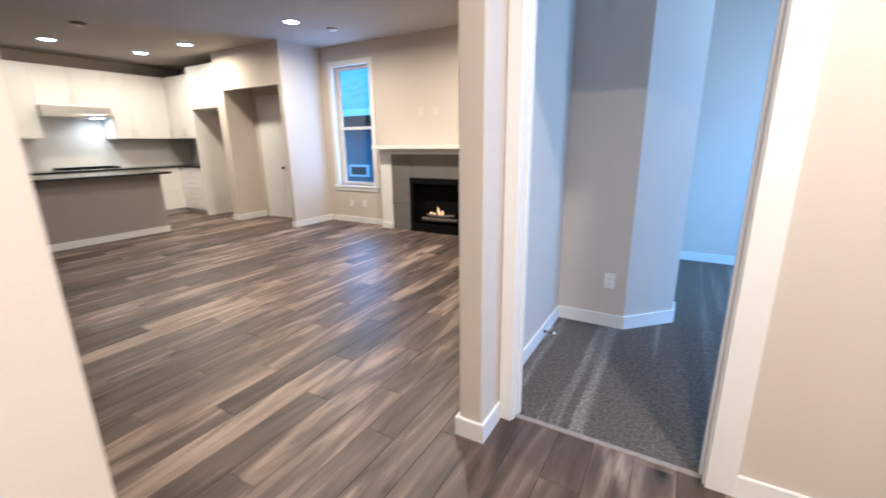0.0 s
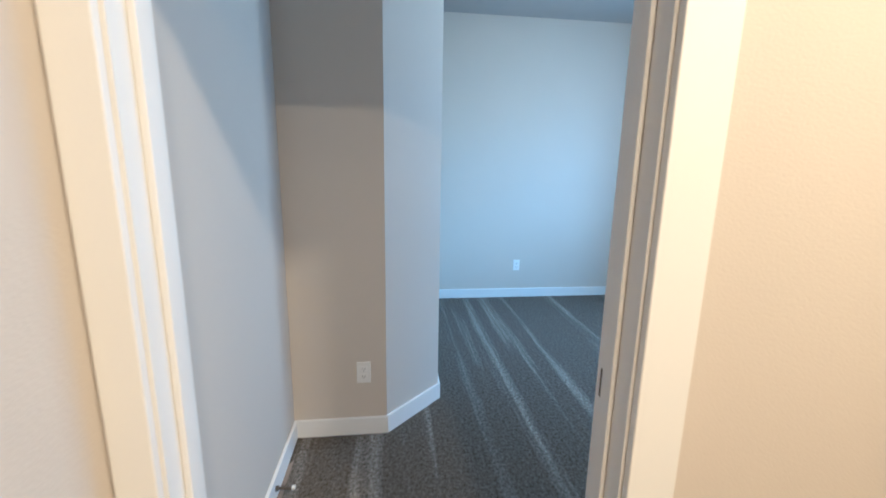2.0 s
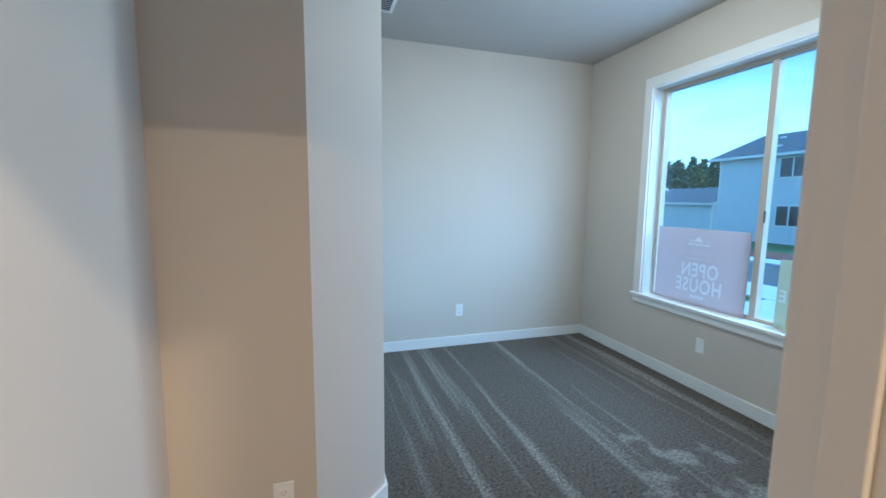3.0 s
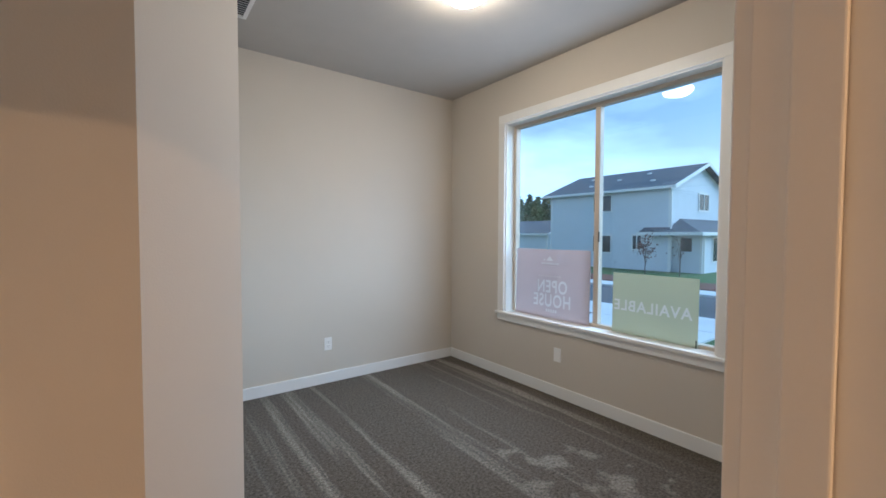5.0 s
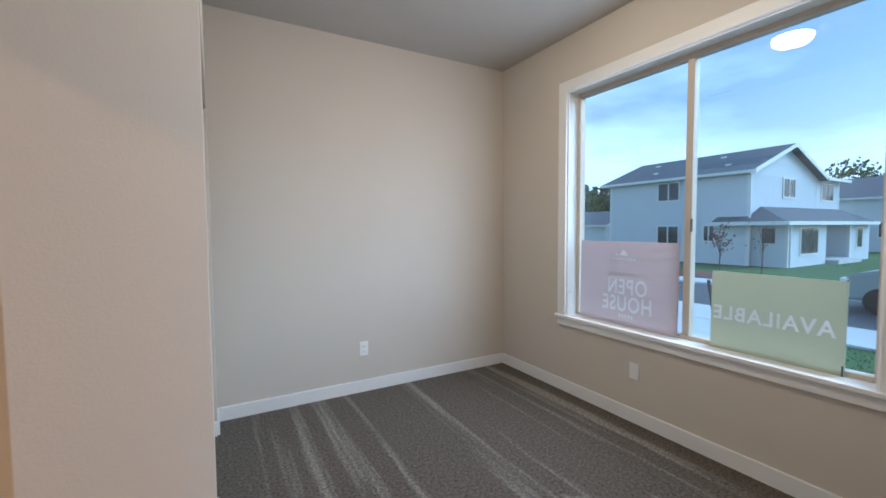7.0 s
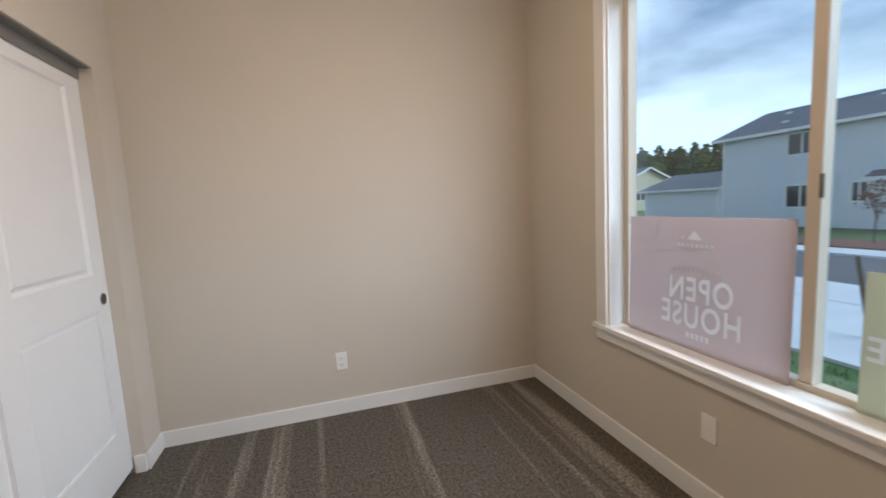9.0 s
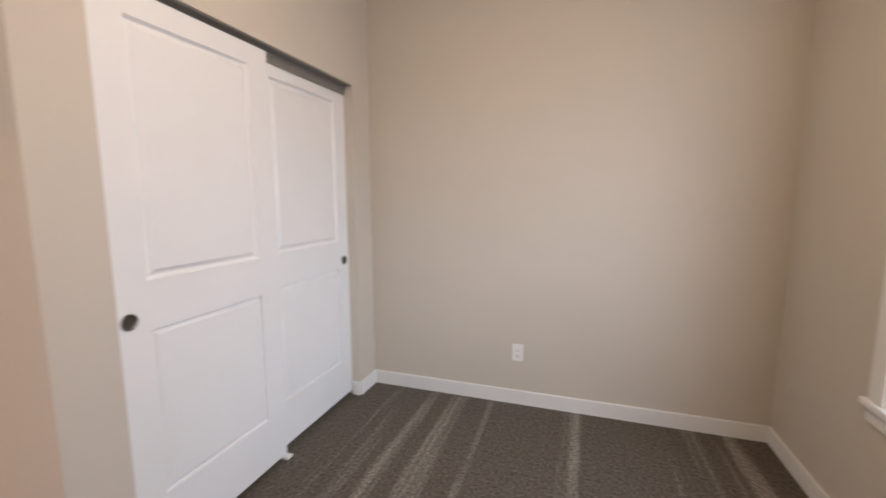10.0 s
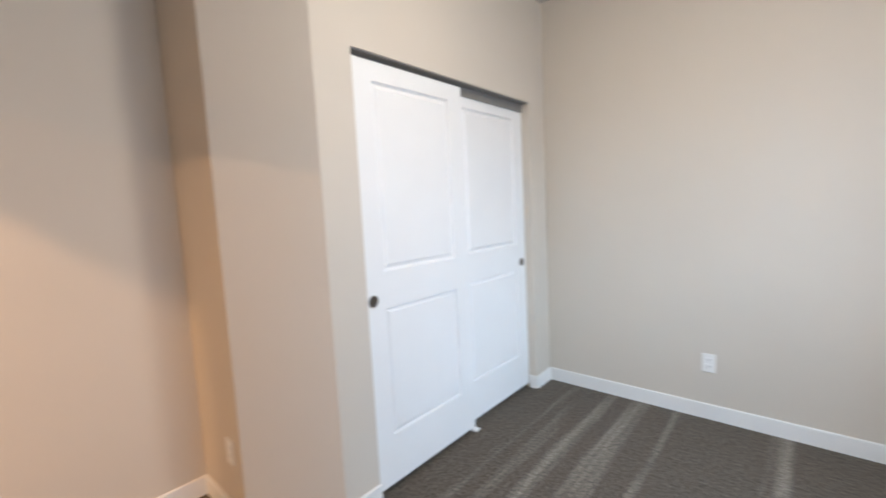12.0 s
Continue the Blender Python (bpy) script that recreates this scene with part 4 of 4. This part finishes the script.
def house(label, x0, x1, y0, y1, eave, ridge, wallmat, along="y", over=0.45, courses=0.16, wins=()):
    h = thing("house", label, "house")
    bm = boxes((x0, x1, y0, y1, GZ, eave))
    g = bmesh.new()
    part("wall", bm, wallmat, h)
    if along == "y":
        m = (x0 + x1) / 2
        for y, yy in ((y0, y0 + 0.1), (y1 - 0.1, y1)):
            gb = prism([(x0, eave), (x1, eave), (m, ridge)], 0, 0.1)
            gb.transform(Matrix(((1, 0, 0, 0), (0, 0, 1, y), (0, 1, 0, 0), (0, 0, 0, 1))))
            bmesh.ops.recalc_face_normals(gb, faces=gb.faces[:])
            part("gable", gb, wallmat, h)
        k = (ridge - eave) / (m - x0)
        for s in (-1, 1):
            e = m + s * (m - x0 + over)
            rb = prism([(m, ridge + 0.16), (e, eave - k * over + 0.16), (e, eave - k * over), (m, ridge)], y0 - over, y1 + over)
            rb.transform(Matrix(((1, 0, 0, 0), (0, 0, 1, 0), (0, 1, 0, 0), (0, 0, 0, 1))))
            bmesh.ops.recalc_face_normals(rb, faces=rb.faces[:])
            part("roof", rb, shingle_mat, h, "dark slate shingle roof")
            part("gutter", boxes((min(e, e + s * 0.1), max(e, e + s * 0.1), y0 - over, y1 + over, eave - k * over - 0.02, eave - k * over + 0.14)), trim_paint, h, "white gutter")
            for yb in (y0 - over - 0.04, y1 + over):
                vb = prism([(m, ridge + 0.18), (e, eave - k * over + 0.18), (e, eave - k * over - 0.06), (m, ridge - 0.06)], yb, yb + 0.04)
                vb.transform(Matrix(((1, 0, 0, 0), (0, 0, 1, 0), (0, 1, 0, 0), (0, 0, 0, 1))))
                bmesh.ops.recalc_face_normals(vb, faces=vb.faces[:])
                part("barge_board", vb, trim_paint, h, "white barge board")
    # lap siding on the faces toward the street and to the south
    n = int((eave - GZ) / courses)
    for i in range(n):
        z = GZ + i * courses
        box(g, x0 - 0.022, x0, y0, y1, z + 0.005, z + courses * 0.55)
        box(g, x0, x1, y0 - 0.022, y0, z + 0.005, z + courses * 0.55)
    lap = part("siding", g, wallmat, h)
    lap["kind"] = "stuff"
    for cx, cy in ((x0 - 0.03, y0 - 0.03), (x0 - 0.03, y1 - 0.1), (x1 - 0.1, y0 - 0.03)):
        part("corner_board", boxes((cx, cx + 0.13, cy, cy + 0.13, GZ, eave)), trim_paint, h, "white corner board")
    for face, a0, a1, z0, z1 in wins:
        w = part("window", bmesh.new(), glass_dark, h, "dark window with white trim")
        if face == "w":
            X = x0 - 0.03
            part("frame", boxes((X - 0.03, X, a0 - 0.1, a1 + 0.1, z1, z1 + 0.1), (X - 0.03, X, a0 - 0.1, a1 + 0.1, z0 - 0.1, z0), (X - 0.03, X, a0 - 0.1, a0, z0, z1), (X - 0.03, X, a1, a1 + 0.1, z0, z1), (X - 0.03, X, (a0 + a1) / 2 - 0.04, (a0 + a1) / 2 + 0.04, z0, z1)), trim_paint, w)
            part("pane", boxes((X - 0.01, X, a0, a1, z0, z1)), glass_dark, w)
        else:
            Y = y0 - 0.03
            part("frame", boxes((a0 - 0.1, a1 + 0.1, Y - 0.03, Y, z1, z1 + 0.1), (a0 - 0.1, a1 + 0.1, Y - 0.03, Y, z0 - 0.1, z0), (a0 - 0.1, a0, Y - 0.03, Y, z0, z1), (a1, a1 + 0.1, Y - 0.03, Y, z0, z1), ((a0 + a1) / 2 - 0.04, (a0 + a1) / 2 + 0.04, Y - 0.03, Y, z0, z1)), trim_paint, w)
            part("pane", boxes((a0, a1, Y - 0.01, Y, z0, z1)), glass_dark, w)
    return h


home = house("two-storey pale house with slate roof across the street", 26.3, 35.1, 14.0, 23.1, 4.40, 6.05, siding_mat, wins=(("w", 17.95, 19.3, 3.0, 4.08), ("w", 17.95, 19.3, 0.15, 1.28), ("w", 15.8, 16.35, 0.42, 1.30), ("s", 30.3, 31.8, 3.05, 4.12)))
# the wing beside the gable, with its own eave
part("wing_wall", boxes((35.1, 38.7, 14.0, 21.0, GZ, 4.3)), siding_mat, home)
wl_ = bmesh.new()
for i in range(33):
    z = GZ + i * 0.16
    box(wl_, 35.1, 38.7, 13.978, 14.0, z + 0.005, z + 0.088)
part("siding", wl_, siding_mat, home)["kind"] = "stuff"
wr = prism([(13.55, 4.25), (13.55, 4.40), (17.5, 5.55), (21.45, 4.40), (21.45, 4.25), (17.5, 5.4)], 35.0, 39.1)
wr.transform(Matrix(((0, 0, 1, 0), (1, 0, 0, 0), (0, 1, 0, 0), (0, 0, 0, 1))))
bmesh.ops.recalc_face_normals(wr, faces=wr.faces[:])
part("wing_roof", wr, shingle_mat, home, "dark slate shingle roof")
part("gutter", boxes((35.3, 39.1, 13.45, 13.55, 4.24, 4.40)), trim_paint, home, "white gutter")
part("corner_board", boxes((38.6, 38.73, 13.97, 14.1, GZ, 4.3)), trim_paint, home, "white corner board")


def pane_row(x0, x1, y, z0, z1, lights):
    """A south-facing window of several lights with white trim."""
    w = part("window", boxes((x0 - 0.1, x1 + 0.1, y - 0.02, y, z0 - 0.1, z0), (x0 - 0.1, x1 + 0.1, y - 0.02, y, z1, z1 + 0.1), (x0 - 0.1, x0, y - 0.02, y, z0, z1), (x1, x1 + 0.1, y - 0.02, y, z0, z1)), trim_paint, home, "dark window with white trim")
    d = (x1 - x0) / lights
    for i in range(lights):
        part("pane", boxes((x0 + d * i + 0.04, x0 + d * (i + 1) - 0.04, y - 0.012, y - 0.004, z0, z1)), glass_dark, w)


pane_row(35.8, 37.7, 13.97, 3.0, 4.1, 2)
# roof that wraps the corner: a narrow pent on the street side, the porch on the south
EZ = 1.50
pr = bmesh.new()
TL, TC, TR = (25.5, 15.6, EZ), (25.5, 11.9, EZ), (38.4, 11.9, EZ)
PA, PB, PC, PD = (26.3, 15.6, EZ + 0.35), (26.3, 14.0, EZ + 0.35), (27.6, 14.0, EZ + 0.90), (38.7, 14.0, EZ + 0.90)
top = [pr.verts.new(p) for p in (TL, TC, PC, PB, PA, TR, PD)]
low = [pr.verts.new((p[0], p[1], EZ - 0.16)) for p in (TL, TC, TR, PD, PA)]
for f in ((top[0], top[1], top[2], top[3], top[4]), (top[1], top[5], top[6], top[2]), (top[0], low[0], low[1], top[1]), (top[1], low[1], low[2], top[5]), (top[5], low[2], low[3], top[6]), (top[4], low[4], low[0], top[0]), (low[0], low[4], low[3], low[2], low[1])):
    pr.faces.new(f)
bmesh.ops.triangulate(pr, faces=pr.faces[:])
bmesh.ops.recalc_face_normals(pr, faces=pr.faces[:])
part("porch_roof", pr, shingle_mat, home, "dark hipped porch roof")
part("fascia", boxes((25.40, 38.5, 11.80, 11.90, EZ - 0.17, EZ + 0.03), (25.40, 25.50, 11.90, 15.65, EZ - 0.17, EZ + 0.03)), trim_paint, home, "white porch fascia")
for x0, x1 in ((26.6, 31.5), (35.0, 38.4)):
    part("front_room", boxes((x0, x1, 12.3, 13.98, GZ, EZ - 0.16)), siding_mat, home)
    lapb = bmesh.new()
    for i in range(14):
        box(lapb, x0, x1, 12.278, 12.3, GZ + 0.16 * i, GZ + 0.16 * i + 0.09)
        box(lapb, x0 - 0.022, x0, 12.3, 13.95, GZ + 0.16 * i, GZ + 0.16 * i + 0.09)
    part("siding", lapb, siding_mat, home)["kind"] = "stuff"
    part("corner_board", boxes((x0 - 0.03, x0 + 0.15, 12.26, 12.40, GZ, EZ - 0.16)), trim_paint, home, "white corner board")
pane_row(28.1, 30.3, 12.27, -0.25, 1.15, 3)
pane_row(36.2, 37.1, 12.27, -0.1, 1.15, 1)
part("window", boxes((26.565, 26.578, 12.85, 13.45, 0.35, 1.15)), glass_dark, home, "small dark window")
part("front_door", boxes((33.0, 34.0, 13.90, 13.96, GZ + 0.25, 1.15)), glass_dark, home, "dark front door")
part("porch_slab", boxes((31.5, 35.0, 11.7, 13.9, GZ, GZ + 0.24)), concrete, home, "pale porch slab")
for x, y, z0, z1 in ((26.15, 13.9, -0.9, 4.15), (26.45, 12.15, -0.9, 1.4)):
    part("downspout", boxes((x - 0.09, x, y - 0.09, y, z0, z1)), trim_paint, home, "white downspout")
for x, y in ((27.3, 15.6), (27.3, 20.2), (29.4, 16.9), (29.4, 21.4), (28.4, 18.6)):
    z = 4.40 + 0.375 * (x - 26.3) + 0.14
    part("roof_vent", soft_box(x - 0.08, x + 0.08, y - 0.15, y + 0.15, z - 0.05, z + 0.10, 0.02, 1), trim_paint, home, "small pale roof vent")

house("low pale house with slate roof farther along the street", 30.0, 38.0, 26.5, 33.6, 1.45, 2.65, siding_mat)
house("cream house with slate roof in the distance", 39.0, 47.0, 47.0, 55.0, 2.75, 4.5, siding_yellow, wins=(("w", 49, 50.4, 0.4, 1.6), ("s", 41, 42.5, 0.4, 1.6)))
house("pale house with slate roof beyond the neighbour", 48.0, 60.0, 11.0, 22.0, 3.6, 5.6, siding_mat, wins=(("w", 13, 14.2, 0.3, 1.5), ("w", 17, 18.2, 0.3, 1.5)))


def leaf_cloud(bm, centre, spread, count, size, rng):
    for _ in range(count):
        p = Vector((rng.gauss(0, 1), rng.gauss(0, 1), rng.gauss(0, 0.8)))
        p = Vector(centre) + Vector((p.x * spread[0], p.y * spread[1], p.z * spread[2]))
        a = Euler((rng.uniform(0, 6.3), rng.uniform(0, 6.3), rng.uniform(0, 6.3))).to_matrix()
        s = size * rng.uniform(0.6, 1.4)
        q = [p + a @ Vector(c) * s for c in ((-0.5, 0, 0), (0, -0.3, 0.05), (0.5, 0, 0), (0, 0.3, 0.05))]
        bm.faces.new([bm.verts.new(c) for c in q])


def conifer(x, y, hgt, rng, label="dark green conifer in the woods behind the houses"):
    t = thing("conifer", label, "tree", "conifers behind the houses", at=(x, y, GZ))
    part("trunk", rod(bmesh.new(), (0, 0, 0), (0, 0, hgt * 0.95), 0.22, 0.03, 8), bark, t)
    bm = bmesh.new()
    lean, full = rng.uniform(0.24, 0.40), rng.uniform(0.35, 0.75)
    for _ in range(300):
        u = rng.random() ** 0.8
        z = hgt * (0.08 + 0.92 * (1 - u))
        r = hgt * lean * u ** full * math.sqrt(rng.random()) * (0.75 + 0.4 * math.sin(9.0 * u + z)) + 0.15
        a = rng.uniform(0, 6.283)
        p = Vector((r * math.cos(a), r * math.sin(a), z - 0.25 * r))
        turn = Euler((rng.uniform(-0.7, 0.7), rng.uniform(-0.7, 0.7), rng.uniform(0, 6.3))).to_matrix()
        w = hgt * rng.uniform(0.03, 0.065)
        bm.faces.new([bm.verts.new(p + turn @ Vector(c) * w) for c in ((-1, 0, 0), (0, -0.6, 0.5), (1, 0, -0.2), (0, 0.6, 0.3))])
    part("crown", bm, leaf_dark if rng.random() < 0.65 else leaf_wood, t)


rng = random.Random(4)
for i in range(110):
    b = radians(31 + 27 * i / 109 + rng.uniform(-0.5, 0.5))
    d = rng.uniform(88, 112)
    conifer(1 + d * math.sin(b), 3 + d * math.cos(b), rng.uniform(8.8, 11.4) * d / 95, rng)


def broad_tree(label, x, y, hgt, leafmat, leaves, rng, size=0.12, spread=0.2):
    t = thing("tree", label, "tree", at=(x, y, GZ))
    wood = bmesh.new()
    rod(wood, (0, 0, 0), (0.05, 0, hgt * 0.45), 0.006 + hgt * 0.010, 0.005 + hgt * 0.007, 8)
    tips = []
    for i in range(9):
        a = 6.283 * i / 9 + rng.uniform(-0.3, 0.3)
        z0 = hgt * rng.uniform(0.3, 0.6)
        e = (math.cos(a) * hgt * spread, math.sin(a) * hgt * spread, z0 + hgt * rng.uniform(0.15, 0.42))
        rod(wood, (0.05, 0, z0), e, 0.004 + hgt * 0.003, 0.004, 6)
        tips.append(e)
    rod(wood, (0.05, 0, hgt * 0.45), (0, 0, hgt * 0.95), 0.015 + hgt * 0.004, 0.004, 6)
    tips.append((0, 0, hgt * 0.9))
    part("trunk", wood, bark, t)
    crown = bmesh.new()
    for e in tips:
        leaf_cloud(crown, e, (hgt * 0.07,) * 3, leaves // len(tips), size, rng)
    part("crown", crown, leafmat, t)
    return t


broad_tree("young street tree with sparse reddish leaves", 19.6, 12.1, 2.35, leaf_red, 260, rng, 0.11, 0.11)
broad_tree("young street tree with sparse reddish leaves", 19.6, 10.5, 2.3, leaf_red, 60, rng, 0.08, 0.06)
for x, y, h in ((78, 22, 10), (84, 27, 12), (80, 17, 9), (90, 20, 11)):
    broad_tree("distant tree with thin autumn crown", x, y, h, leaf_green, 420, rng, 0.55)

stake = tagged(part("tree_stake", rod(bmesh.new(), (8.62, 6.58, GZ), (8.30, 6.62, GZ + 1.25), 0.035, 0.03, 8), bark), "leaning brown wooden tree stake on the lawn", "stake")

car = thing("car", "parked silver-green car at the kerb", "car", at=(15.5, 6.1, GZ))
prof = [(-4.35, 0.32), (-4.4, 0.75), (-4.1, 0.98), (-3.3, 1.12), (-2.7, 1.62), (-1.2, 1.66), (-0.35, 1.15), (0.35, 1.0), (0.55, 0.72), (0.55, 0.32)]
cb = prism(prof, -0.9, 0.9)
cb.transform(Matrix(((0, 0, 1, 0), (1, 0, 0, 0), (0, 1, 0, 0), (0, 0, 0, 1))))
bmesh.ops.bevel(cb, geom=cb.edges[:], offset=0.07, segments=3, affect="EDGES")
part("body", cb, car_paint, car, smooth=False)
wb = prism([(-3.15, 1.14), (-2.62, 1.55), (-1.25, 1.58), (-0.55, 1.16)], -0.905, 0.905)
wb.transform(Matrix(((0, 0, 1, 0), (1, 0, 0, 0), (0, 1, 0, 0), (0, 0, 0, 1))))
part("side_window", wb, glass_dark, car, "dark side glass")
for wy in (-0.25, -3.4):
    for sx in (-0.86, 0.86):
        M = Matrix.Translation((sx, wy, 0.34)) @ Euler((0, radians(90), 0)).to_matrix().to_4x4()
        wheel = part("wheel", lathe([(0.2, -0.1), (0.32, -0.1), (0.34, -0.07), (0.34, 0.07), (0.32, 0.1), (0.2, 0.1)], 28, M), rubber, car, "black tyre", True)
        rim = lathe([(0.0, -0.08), (0.08, -0.085), (0.21, -0.08), (0.21, 0.08), (0.0, 0.085)], 28, M)
        part("rim", rim, steel, wheel, "alloy rim")
part("headlight", soft_box(-0.85, -0.5, 0.35, 0.56, 0.72, 0.88, 0.03), plastic_white, car, "clear headlight")

# blades of the front lawn near the window
bm = bmesh.new()
for _ in range(9000):
    x, y = rng.uniform(3.2, 10.4), rng.uniform(0.0, 9.5)
    if 5.5 < y < 8.9 and x > 7.2:
        continue
    a, hh = rng.uniform(0, 6.3), rng.uniform(0.03, 0.07)
    dx, dy = 0.012 * math.cos(a), 0.012 * math.sin(a)
    bm.faces.new([bm.verts.new(c) for c in ((x - dx, y - dy, GZ), (x + dx, y + dy, GZ), (x + dy, y - dx, GZ + hh))])
tagged(part("grass", bm, grass_mat), "short green lawn grass", "grass", kind="stuff")

# neighbour's wall seen through the living room window
nb = thing("neighbour_house", "blue-grey house wall close beside the tall window", "house")
part("wall", boxes((-13, 1, 9.6, 9.8, GZ, 2.2)), mat("dark_siding", (0.14, 0.16, 0.19), 0.7, vary=0.05), nb)
nroof = prism([(9.1, 2.0), (9.1, 2.17), (14.5, 5.6), (14.5, 5.4)], -13.5, 1.5)
nroof.transform(Matrix(((0, 0, 1, 0), (1, 0, 0, 0), (0, 1, 0, 0), (0, 0, 0, 1))))
part("roof", nroof, mat("pale_shingles", (0.34, 0.36, 0.38), 0.85, vary=0.2, scale=3, bump=0.6, bump_scale=25), nb, "slate shingle roof")
part("gutter", boxes((-13.5, 1.5, 9.0, 9.12, 2.0, 2.17)), trim_paint, nb, "white gutter")
nw = part("window", boxes((-8.36, -7.63, 9.56, 9.61, 0.36, 0.70)), vinyl_white, nb, "small white window")
part("pane", boxes((-8.28, -7.71, 9.555, 9.56, 0.42, 0.64)), glass_dark, nw)

# ---- vinyl planks, last: one mesh per kind of cut, shared ----
floor_ob = bpy.data.objects["floor"]
PW, PL = 0.16, 1.22


def plank_mesh(w, ln):
    bm = boxes((0.0006, w - 0.0006, 0.0006, ln - 0.0006, -0.012, 0.0))
    top = [e for e in bm.edges if all(v.co.z > -1e-4 for v in e.verts)]
    bmesh.ops.bevel(bm, geom=top, offset=0.0015, segments=1, affect="EDGES")
    me = bpy.data.meshes.new("plank")
    bm.to_mesh(me)
    bm.free()
    me.materials.append(plank_mat)
    return me


full = plank_mesh(PW, PL)
cuts = {}
rest = []
placed = 0
prng = random.Random(11)
row = 0
x = -9.0
while x < 2.6:
    y = -1.4 - PL * ((row * 0.37 + prng.uniform(0, 0.15)) % 1.0)
    end = 5.62 if x < -0.67 else 2.085
    while y < end:
        a, b = max(y, -1.4), min(y + PL, end)
        if b - a > 0.005:
            near = x > -5.4 and -0.6 < a and placed < 300
            if near:
                key = round(b - a, 2)
                if key == 1.22:
                    me = full
                else:
                    me = cuts.setdefault(key, None) or plank_mesh(PW, key)
                    cuts[key] = me
                ob = new("plank", me)
                ob.parent = floor_ob
                ob.location = (x, a, 0)
                placed += 1
            else:
                rest.append((x, a, b))
        y += PL
    x += PW
    row += 1
verts, faces = [], []
for x, a, b in rest:
    k = len(verts)
    e = 0.001
    verts += [(x + e, a + e, -0.0003), (x + PW - e, a + e, -0.0003), (x + PW - e, b - e, -0.0003), (x + e, b - e, -0.0003), (x + e, a + e, -0.012), (x + PW - e, a + e, -0.012), (x + PW - e, b - e, -0.012), (x + e, b - e, -0.012)]
    faces += [(k, k + 1, k + 2, k + 3), (k + 4, k + 7, k + 6, k + 5), (k, k + 4, k + 5, k + 1), (k + 1, k + 5, k + 6, k + 2), (k + 2, k + 6, k + 7, k + 3), (k + 3, k + 7, k + 4, k)]
me = bpy.data.meshes.new("planks_beyond")
me.from_pydata(verts, [], faces)
me.materials.append(plank_mat)
far = new("planks_beyond", me)
far.parent = floor_ob
far["kind"] = "stuff"
